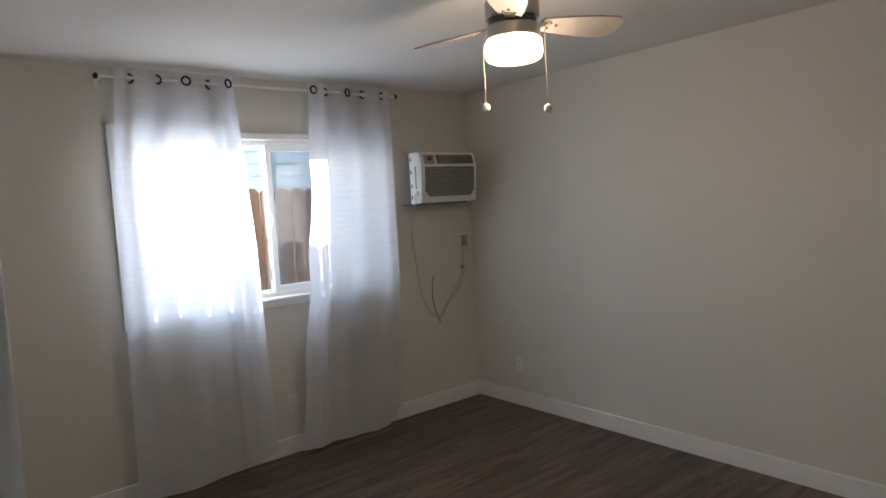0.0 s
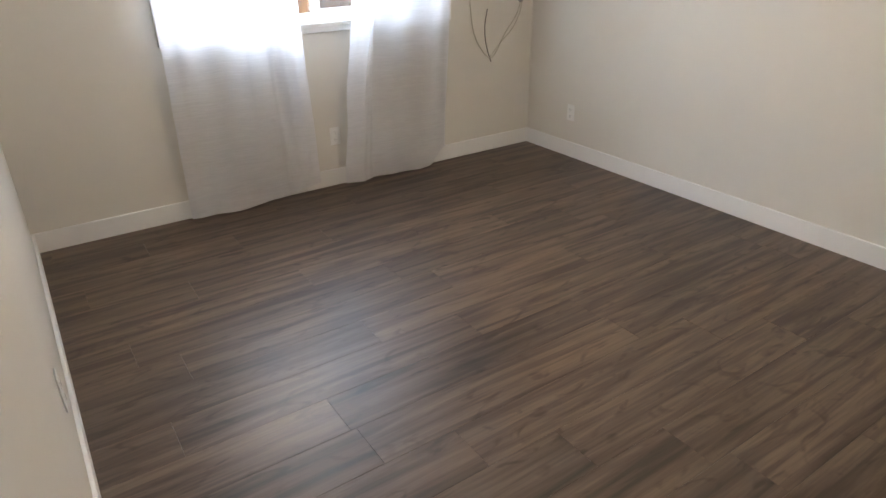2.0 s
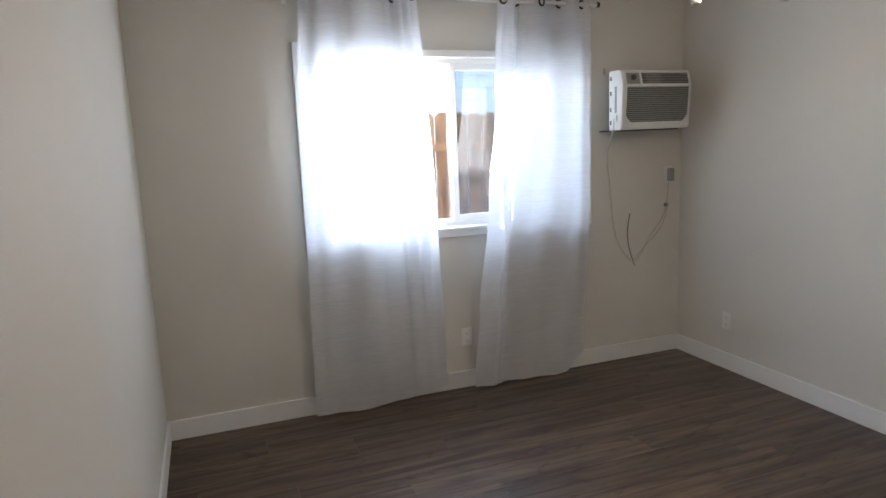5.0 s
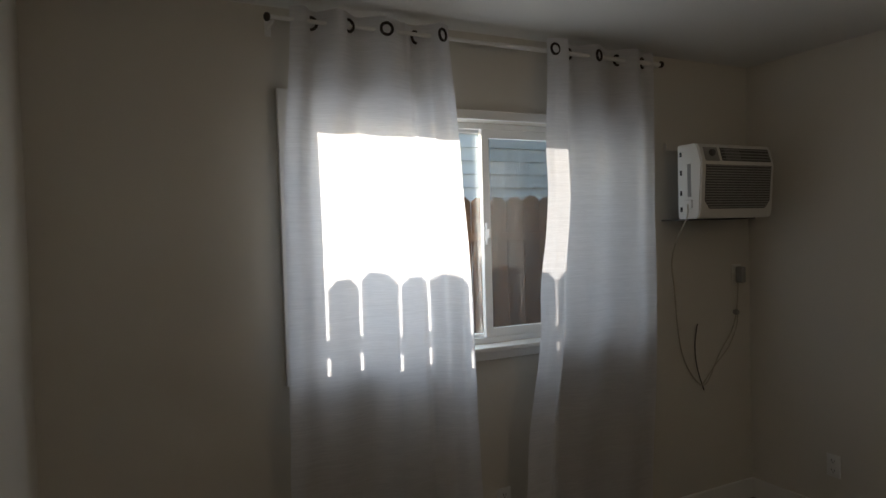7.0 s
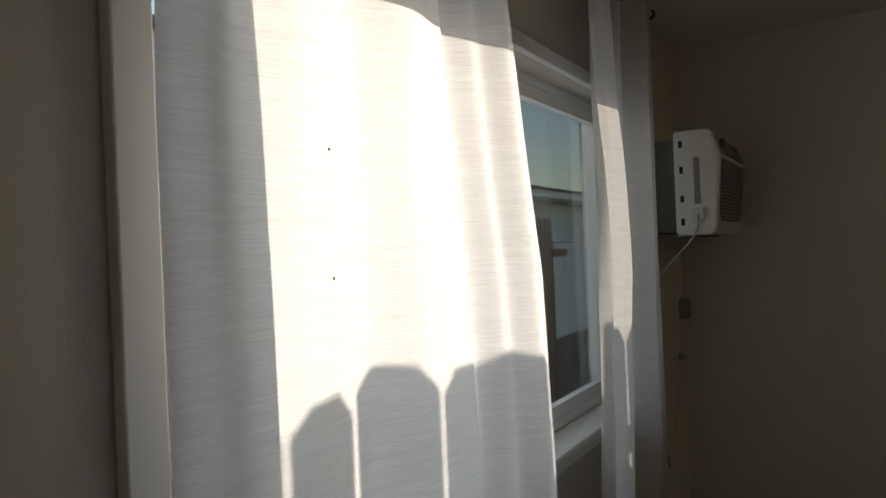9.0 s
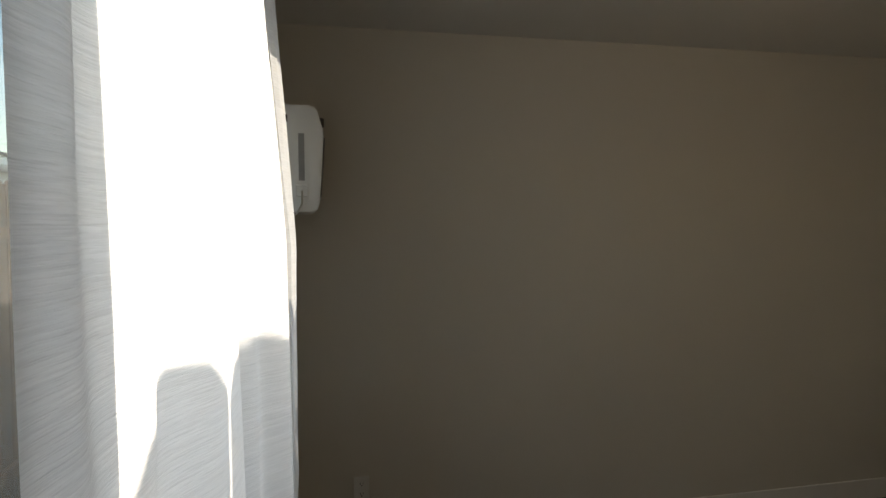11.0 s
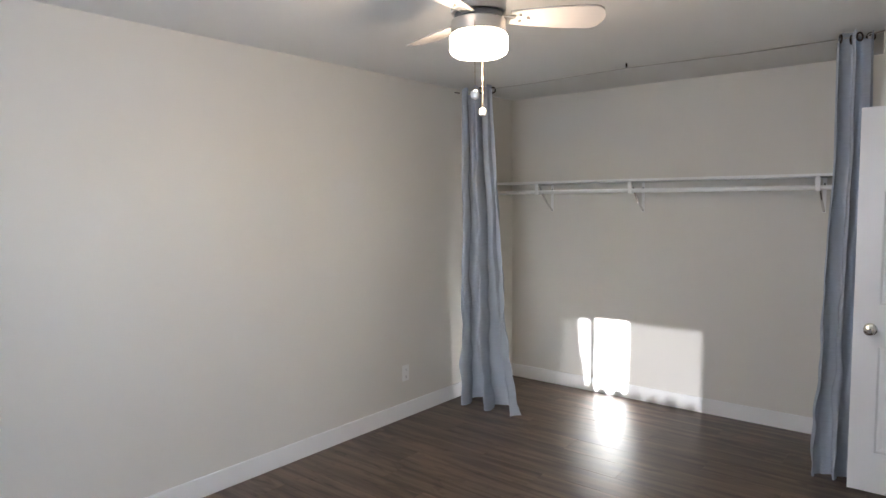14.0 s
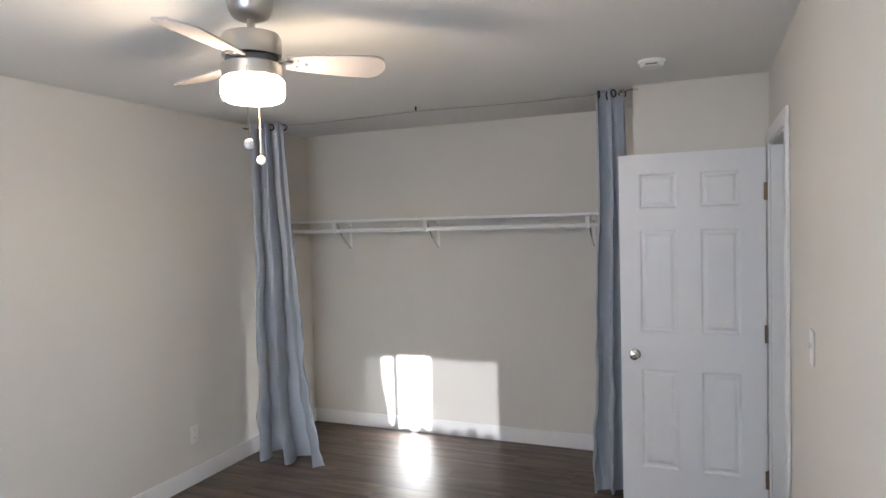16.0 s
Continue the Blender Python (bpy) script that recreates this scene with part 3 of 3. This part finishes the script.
for k in range(9):
    x = AX0 + 0.175 + k * 0.012
    part("vane", slanted(x, x + 0.003, AZ1 - 0.084, AZ1 - 0.022, 0.0045, 0.004), MIDGREY, outlet_vent)
for z in (1.64, 1.72, 1.82, 1.91):
    part("slot", box(AX0 - 0.0015, AX0 + 0.0045, -0.180, -0.168, z - 0.012, z + 0.012), BLACK, ac, "dark mounting slot")
part("side_recess", box(AX0 - 0.0015, AX0 + 0.004, -0.235, -0.215, 1.70, 1.86, 0.0), MIDGREY, ac)
part("side_latch", box(AX0 - 0.012, AX0, -0.245, -0.205, 1.645, 1.685, 0.003), AC_WHITE, ac)
part("wood_shim", box(AX0 + 0.06, AX1 + 0.01, -0.02, -0.001, AZ1 - 0.0035, AZ1 + 0.035), WALL, ac)
part("support_strip", box(AX0 + 0.02, AX1 - 0.02, -0.2, -0.02, AZ0 - 0.008, AZ0 - 0.0005), GREY, ac)

# ---- power cords, outlets, switch ----
cord = thing("power_cord", (-0.35, -0.02, 0.9), "thin beige power cords looping down the wall to an outlet", "cord")
part("cord", tube([(AX0 - 0.014, -0.225, 1.665), (AX0 - 0.012, -0.225, 1.60), (AX0 + 0.02, -0.12, 1.50), (-0.625, -0.02, 1.38), (-0.595, -0.012, 1.24), (-0.575, -0.012, 0.98), (-0.53, -0.012, 0.82), (-0.42, -0.014, 0.69), (-0.36, -0.014, 0.70), (-0.27, -0.014, 0.86), (-0.16, -0.014, 0.97), (-0.12, -0.014, 1.10), (-0.112, -0.014, 1.24)], 0.0032, 8, smooth=2), CORD, cord, "", True)
part("cord", tube([(-0.43, -0.010, 1.03), (-0.455, -0.010, 0.92), (-0.44, -0.010, 0.79), (-0.39, -0.012, 0.665)], 0.003, 8, smooth=2), DCORD, cord, "dark loose cord end", True)
part("cord", tube([(-0.41, -0.020, 0.70), (-0.32, -0.020, 0.79), (-0.20, -0.020, 0.88), (-0.135, -0.020, 0.99), (-0.125, -0.02, 1.06)], 0.003, 8, smooth=2), CORD, cord, "", True)
part("cord_clip", lathe([(0.013, -0.022), (0.016, -0.014), (0.014, 0)], 16, axis="y", at=(-0.128, -0.001, 1.07)), MIDGREY, cord, "", True)
part("plug", box(-0.128, -0.096, -0.055, -0.008, 1.235, 1.325, 0.008), MIDGREY, cord, "grey moulded safety plug", True)


def outlet(at, turn, duplex=True, label="white duplex electrical outlet with cover plate", category="outlet"):
    t = thing("electrical_outlet" if duplex else "light_switch", (0, 0, 0), label, category, "wall outlets" if duplex else "")
    part("cover_plate", box(-0.036, 0.036, -0.006, -0.0005, -0.058, 0.058, 0.003), PLASTIC, t, "", True)
    if duplex:
        for z in (-0.024, 0.024):
            s = part("socket", box(-0.016, 0.016, -0.0085, -0.006, z - 0.015, z + 0.015, 0.001), PLASTIC, t)
            b = bmesh.new()
            add_box(b, -0.0075, -0.0055, -0.0091, -0.0085, z - 0.002, z + 0.008)
            add_box(b, 0.0055, 0.0075, -0.0091, -0.0085, z - 0.002, z + 0.007)
            add_box(b, -0.002, 0.002, -0.0091, -0.0085, z - 0.011, z - 0.006)
            part("slots", b, BLACK, s)
    else:
        part("toggle", box(-0.005, 0.005, -0.018, -0.006, -0.004, 0.014, 0.002), PLASTIC, t)
    t.location, t.rotation_euler = at, (0, 0, radians(turn))
    return t

outlet((-1.667, 0, 0.332), 0)
outlet((0, -0.473, 0.325), -90)
outlet((0, -3.635, 0.327), -90)
outlet((XL, -1.96, 0.37), 90)
outlet((XL, -2.81, 1.23), 90, False, "white toggle light switch beside the doorway", "switch")
wall_out = outlet((-0.112, 0, 1.28), 0)

# ---- ceiling fan ----
fan = thing("ceiling_fan", (FAN[0], FAN[1], 2.44), "brushed nickel three-blade ceiling fan with lit opal drum light", "ceiling fan")
fx, fy = FAN
part("canopy", lathe([(0.045, 2.375), (0.062, 2.385), (0.072, 2.405), (0.078, 2.4395)], 36, at=(fx, fy, 0)), NICKEL, fan, "", True)
part("downrod", lathe([(0.0135, 2.32), (0.0135, 2.378)], 20, at=(fx, fy, 0)), NICKEL, fan, "", True)
part("motor_housing", lathe([(0.060, 2.247), (0.098, 2.25), (0.100, 2.256), (0.100, 2.308), (0.094, 2.322), (0.030, 2.327)], 44, at=(fx, fy, 0)), NICKEL, fan, "", True)
part("hub", lathe([(0.088, 2.226), (0.088, 2.247)], 36, at=(fx, fy, 0)), GREY, fan, "dark hub between housing and light", True)
part("light_kit", lathe([(0.096, 2.175), (0.100, 2.18), (0.100, 2.222), (0.094, 2.226)], 44, at=(fx, fy, 0)), NICKEL, fan, "", True)
shade = part("shade", lathe([(0.040, 2.096), (0.085, 2.099), (0.100, 2.107), (0.106, 2.12), (0.106, 2.166), (0.100, 2.175)], 44, at=(fx, fy, 0)), LAMP_GLASS, fan, "glowing opal glass drum shade", True)
shade.visible_shadow = False

def blade(angle):
    b = bmesh.new()
    r0, r1, n = 0.115, 0.46, 22
    up, dn = [], []
    for i in range(n + 1):
        s = i / n
        r = r0 + (r1 - r0) * s
        w = 0.040 + 0.034 * math.sin(min(1, s * 1.25) * math.pi / 2)
        if s > 0.86:
            w *= math.sqrt(max(0.02, 1 - ((s - 0.86) / 0.14) ** 2))
        row_u, row_d = [], []
        for j in (-1, 0, 1):
            y = j * w
            z = -j * w * math.tan(radians(14)) + 0.004 * (1 - j * j)
            row_u.append(b.verts.new((r, y, z + 0.003)))
            row_d.append(b.verts.new((r, y, z - 0.003)))
        up.append(row_u)
        dn.append(row_d)
    for i in range(n):
        for j in (0, 1):
            b.faces.new((up[i][j], up[i + 1][j], up[i + 1][j + 1], up[i][j + 1]))
            b.faces.new((dn[i][j], dn[i][j + 1], dn[i + 1][j + 1], dn[i + 1][j]))
        b.faces.new((up[i][0], dn[i][0], dn[i + 1][0], up[i + 1][0]))
        b.faces.new((up[i][2], up[i + 1][2], dn[i + 1][2], dn[i][2]))
    for e in (0, n):
        b.faces.new((up[e][0], up[e][1], up[e][2], dn[e][2], dn[e][1], dn[e][0]))
    bmesh.ops.recalc_face_normals(b, faces=b.faces)
    m = pose(fx, fy, 2.237, 0, 0, angle)
    b.transform(m)
    bl = part("blade", b, BLADE, fan, "pale taupe rounded blade", True)
    b = bmesh.new()
    add_box(b, 0.08, 0.135, -0.02, 0.02, -0.004, 0.001)
    b.transform(m)
    part("blade_bracket", b, NICKEL, bl)
    for x, y in ((0.15, 0.02), (0.15, -0.02), (0.18, 0.0)):
        b = lathe([(0.005, -0.008), (0.005, 0.0)], 10, at=(x, y, -math.tan(radians(14)) * y))
        b.transform(m)
        part("screw", b, NICKEL, bl)

for a in (-140, -20, 100):
    blade(a)
for dx, dy, zt in ((-0.0575, 0.102, 1.937), (0.0575, -0.102, 1.909)):
    part("pull_chain", tube([(fx + dx, fy + dy, 2.195), (fx + dx, fy + dy, zt + 0.02)], 0.0014, 6), CHAIN, fan)
    part("pull_knob", lathe([(0.004, zt + 0.022), (0.013, zt + 0.016), (0.016, zt + 0.006), (0.013, zt - 0.006), (0.005, zt - 0.011)], 18, at=(fx + dx, fy + dy, 0)), PLASTIC, fan, "white pull knob", True)

# ---- smoke alarm ----
alarm = thing("smoke_alarm", (-2.90, -3.727, H), "round white smoke alarm on the ceiling", "smoke alarm")
part("base", lathe([(0.060, H - 0.014), (0.064, H - 0.010), (0.064, H - 0.0005)], 36, at=(-2.90, -3.727, 0)), PLASTIC, alarm, "", True)
part("cover", lathe([(0.030, H - 0.036), (0.050, H - 0.032), (0.056, H - 0.022), (0.056, H - 0.0142)], 36, at=(-2.90, -3.727, 0)), PLASTIC, alarm, "", True)
part("vent_slots", box(-2.932, -2.875, -3.673, -3.6695, H - 0.029, H - 0.024), GREY, alarm)

# ---- closet: shelf, rod, brackets, wire and grey curtains ----
SZ, SY = 1.722, YB + 0.275
shelf = thing("closet_shelf", (-1.4, YB, SZ), "long white painted closet shelf on metal brackets", "shelf")
part("board", box(XS + 0.003, -0.003, YB + 0.001, SY, SZ - 0.018, SZ, 0.002), TRIM, shelf)
crod = thing("closet_rod", (-1.4, SY - 0.03, 1.636), "white metal hanging rod under the closet shelf", "clothes rod")
part("bar", tube([(XS + 0.012, SY - 0.035, 1.636), (-0.012, SY - 0.035, 1.636)], 0.0155, 16), TRIM, crod, "", True)
for x in (XS + 0.0015, -0.0125):
    part("end_cup", lathe([(0.026, 0), (0.026, 0.011)], 20, axis="x", at=(x, SY - 0.035, 1.636)), TRIM, crod, "", True)

def bracket(x):
    t = thing("shelf_bracket", (x, YB, 1.51), "white metal shelf and rod bracket with slanted brace", "bracket", "closet shelf brackets")
    part("wall_leg", box(x - 0.011, x + 0.011, YB + 0.0005, YB + 0.005, 1.475, SZ - 0.019, 0.001), TRIM, t)
    part("shelf_arm", box(x - 0.011, x + 0.011, YB + 0.0055, SY - 0.008, SZ - 0.024, SZ - 0.0187, 0.001), TRIM, t)
    b = tube([(x, YB + 0.010, 1.49), (x, YB + 0.12, 1.565), (x, SY - 0.06, SZ - 0.03)], 0.0085, 8, smooth=2)
    part("brace", b, CHROME, t, "shiny metal brace", True)
    b = bmesh.new()
    add_box(b, x - 0.014, x + 0.014, SY - 0.056, SY - 0.012, 1.616, 1.620)
    add_box(b, x - 0.014, x + 0.014, SY - 0.0165, SY - 0.012, 1.620, SZ - 0.0245)
    part("rod_hook", b, TRIM, t)
    for z in (1.485, 1.66):
        part("screw", lathe([(0.006, 0.005), (0.004, 0.009)], 10, axis="y", at=(x, YB, z)), GREY, t)

for x in (-0.405, -1.194, -2.40):
    bracket(x)

WZ, WY = 2.40, YC + 0.05
wire = thing("curtain_wire", (-1.4, WY, WZ), "thin steel curtain wire held by a ceiling hook", "curtain wire")
part("cable", tube([(-0.003, WY, WZ), (-0.7, WY, WZ - 0.004), (-1.396, WY, WZ + 0.008), (-2.1, WY, WZ - 0.004), (XS + 0.05, WY, WZ)], 0.0028, 8), NICKEL, wire, "", True)
part("hook", tube([(-1.396, WY, H - 0.001), (-1.396, WY, WZ + 0.012)], 0.006, 8), BRONZE, wire)
part("eye_bolt", tube([(XS + 0.06, WY, WZ), (XS - 0.005, WY, WZ + 0.012), (XS - 0.03, YC - 0.001, WZ + 0.016)], 0.006, 8), CHROME, wire, "", True)
part("eye_bolt", tube([(-0.05, WY, WZ), (-0.0005, WY, WZ + 0.01)], 0.005, 8), BRONZE, wire)


def gathered(at_top, at_low, n, amp, seed, label, flare=0.0, back=0.0):
    """A bunched curtain: n deep folds from at_top=(x0, x1) on the wire down to at_low on the floor."""
    t = thing("closet_curtain", ((at_top[0] + at_top[1]) / 2, WY, 0.0), label, "curtain", "grey closet curtains")
    def f(u, v):
        s = v ** 1.15
        x0 = at_top[0] + (at_low[0] - at_top[0]) * s
        x1 = at_top[1] + (at_low[1] - at_top[1]) * s
        uu = u + 0.035 * math.sin(2 * math.pi * u * 2 + seed)
        a = amp * (0.85 + 0.35 * noise.noise(Vector((u * 4, seed, 0)))) * (0.75 + 0.55 * v)
        a *= min(1.0, 0.3 + 5 * min(u, 1 - u))
        ph = 2 * math.pi * n * uu + 0.7 * noise.noise(Vector((u * 2, v * 1.5, seed)))
        y = WY + 0.02 - back * min(1, v * 4) + a * math.sin(ph) + 0.16 * a * math.sin(2.3 * ph + seed)
        x = x0 + (x1 - x0) * u + 0.65 * a * math.cos(ph)
        z = 2.425 - 0.05 * max(0, math.sin(ph * 0.5 + seed)) * (1 - v) + (0.006 - 2.425) * v
        crease = noise.noise(Vector((u * 9, v * 16, seed))) * 0.045 * max(0, v - 0.35) + noise.noise(Vector((u * 3 + v * 5, v * 7 - u * 4, seed + 9))) * 0.016 * min(1, 3 * v)
        y += flare * max(0, v - 0.72) ** 2 * 6 * (0.5 + 0.5 * math.sin(ph)) + crease
        x += crease * 0.6 - flare * max(0, v - 0.74) ** 2 * 14 * (1 - u)
        z += 0.03 * max(0, v - 0.9) * 10 * max(0, noise.noise(Vector((u * 6, seed, 5))))
        return Vector((min(x, -0.02) if at_top[1] > -1 else x, y, max(z, 0.006)))
    sheet("panel", GREY_CLOTH, t, 170, 80, f)
    for i in range(4):
        u = (i + 0.5) / 4
        x = at_top[0] + (at_top[1] - at_top[0]) * u
        part("grommet", torus(0.020, 0.005, (x, WY + (0.03 if i % 2 else -0.02), WZ - 0.008), tilt=0.5 + 0.5 * i), BRONZE, t, "dark metal ring", True)
    return t

gathered((-0.38, -0.09), (-0.56, -0.08), 2.7, 0.082, 2.1, "blue-grey satin curtain gathered at the long wall, hem on floor", 0.12)
gathered((-2.72, -2.55), (-2.70, -2.48), 2.6, 0.046, 6.4, "blue-grey satin curtain gathered behind the open door", 0.02, 0.115)

# ---- doorway and open door ----
dj = tagged(new("door_1"), "white painted door frame with flat casing", "door frame", kind="structure")
dj.location = (XL, -3.8, 0)
part("jamb", box(XL - 0.122, XL + 0.001, DY1 - 0.018, DY1 - 0.0005, 0, DH - 0.0005), TRIM, dj)
part("jamb", box(XL - 0.122, XL + 0.001, DY0 + 0.0005, DY0 + 0.018, 0, DH - 0.0005), TRIM, dj)
part("jamb", box(XL - 0.122, XL + 0.001, DY0 + 0.0185, DY1 - 0.0185, DH - 0.018, DH - 0.0005), TRIM, dj)
part("door_stop", box(XL - 0.075, XL - 0.040, DY1 - 0.029, DY1 - 0.0185, 0, DH - 0.019), TRIM, dj)
part("casing", box(XL + 0.0012, XL + 0.016, DY1 - 0.010, DY1 + 0.060, 0, DH + 0.062, 0.004), TRIM, dj)
part("casing", box(XL + 0.0012, XL + 0.016, DY0 + 0.014, DY1 - 0.0105, DH - 0.010, DH + 0.062, 0.004), TRIM, dj)
part("casing", box(XL + 0.0012, XL + 0.016, DY0 - 0.055, DY0 + 0.0135, 0, DH + 0.062, 0.004), TRIM, dj)

DT, DW = 0.035, 0.765
DX0, DX1 = XL + 0.022, XL + 0.022 + DW
DYF = DY0 - 0.022
door = thing("door", (DX0, DYF - DT, 0.012), "white six-panel interior door standing wide open", "door")
def six_panel():
    b = bmesh.new()
    xs = [DX1, DX1 - 0.112, DX1 - 0.315, DX1 - 0.437, DX1 - 0.640, DX0]
    xs = sorted(xs)
    zs = [0.012, 0.225, 0.80, 1.015, 1.605, 1.725, 1.925, 2.036]
    faces = []
    grid = {(i, j): b.verts.new((x, DYF, z)) for i, x in enumerate(xs) for j, z in enumerate(zs)}
    for i in range(len(xs) - 1):
        for j in range(len(zs) - 1):
            f = b.faces.new((grid[i, j], grid[i, j + 1], grid[i + 1, j + 1], grid[i + 1, j]))
            if i in (1, 3) and j in (1, 3, 5):
                faces.append(f)
    b.normal_update()
    for f in faces:
        for thick, depth in ((0.004, -0.001), (0.012, -0.008), (0.016, 0.0), (0.020, 0.0055)):
            bmesh.ops.inset_region(b, faces=[f], thickness=thick, depth=depth * 1.0)
    bk = {k: b.verts.new((xs[k[0]], DYF - DT, zs[k[1]])) for k in ((0, 0), (0, 7), (5, 0), (5, 7))}
    b.faces.new((bk[0, 0], bk[5, 0], bk[5, 7], bk[0, 7]))
    b.faces.new([grid[0, j] for j in range(8)] + [bk[0, 7], bk[0, 0]])
    b.faces.new([grid[5, j] for j in range(8)] + [bk[5, 7], bk[5, 0]])
    b.faces.new([grid[i, 0] for i in range(6)] + [bk[5, 0], bk[0, 0]])
    b.faces.new([grid[i, 7] for i in range(6)] + [bk[5, 7], bk[0, 7]])
    bmesh.ops.recalc_face_normals(b, faces=b.faces)
    return b
part("leaf", six_panel(), DOOR, door)
kx, kz = DX1 - 0.078, 0.885
part("rose", lathe([(0.030, DYF), (0.032, DYF + 0.004), (0.026, DYF + 0.009), (0.012, DYF + 0.011)], 30, axis="y", at=(kx, 0, kz)), CHROME, door, "satin chrome rose", True)
part("knob", lathe([(0.011, DYF + 0.011), (0.012, DYF + 0.028), (0.024, DYF + 0.036), (0.0275, DYF + 0.048), (0.024, DYF + 0.058), (0.012, DYF + 0.063), (0.010, DYF + 0.061)], 30, axis="y", at=(kx, 0, kz)), CHROME, door, "round satin chrome knob", True)
for z in (0.23, 1.03, 1.80):
    b = box(XL + 0.0165, XL + 0.021, DY0 - 0.045, DY0 + 0.010, z - 0.045, z + 0.045)
    lathe([(0.010, z - 0.047), (0.010, z + 0.047)], 12, b, at=(XL + 0.0235, DY0 - 0.008, 0))
    part("hinge", b, HINGE, door, "aged brass hinge", True)

# ---- floor planks ----
ROW, LEN, GAP = 0.20, 1.22, 0.0006
floor = tagged(part("floor", box(XL - 0.12, 0, YB, 0, -0.05, -0.006), SUBFLOOR), "grey-brown oak-look vinyl plank floor", "floor", kind="structure")
KNOWN = {11: -2.67, 12: -2.40, 13: -2.12, 14: -1.81, 7: -1.84, 9: -3.19, 5: -2.38}
prng = random.Random(11)
meshes = {}
def plank_mesh(length, width):
    key = (round(length, 3), round(width, 3))
    if key not in meshes:
        b = bmesh.new()
        x, y, c = length / 2 - GAP / 2, width / 2 - GAP / 2, 0.0006
        lo = [b.verts.new((sx * x, sy * y, -0.0055)) for sx, sy in ((-1, -1), (1, -1), (1, 1), (-1, 1))]
        mid = [b.verts.new((sx * x, sy * y, -c)) for sx, sy in ((-1, -1), (1, -1), (1, 1), (-1, 1))]
        up = [b.verts.new((sx * (x - c), sy * (y - c), 0)) for sx, sy in ((-1, -1), (1, -1), (1, 1), (-1, 1))]
        b.faces.new(up)
        for i in range(4):
            j = (i + 1) % 4
            b.faces.new((lo[i], lo[j], mid[j], mid[i]))
            b.faces.new((mid[i], mid[j], up[j], up[i]))
        me = bpy.data.meshes.new("plank")
        b.to_mesh(me)
        b.free()
        me.materials.append(FLOOR)
        meshes[key] = me
    return meshes[key]

for r in range(26):
    y1 = -r * ROW
    y0 = max(y1 - ROW, YB)
    if y1 - y0 < 0.02:
        continue
    joint = KNOWN.get(r, -3.4 + (r * 0.437) % LEN)
    x = joint
    while x > XL - 0.12:
        x -= LEN
    while x < 0:
        a, c = max(x, XL - 0.12), min(x + LEN, 0.0)
        if c - a > 0.02:
            ob = new("plank", plank_mesh(c - a, y1 - y0))
            ob.parent = floor
            ob.location = ((a + c) / 2, (y0 + y1) / 2, 0)
        x += LEN
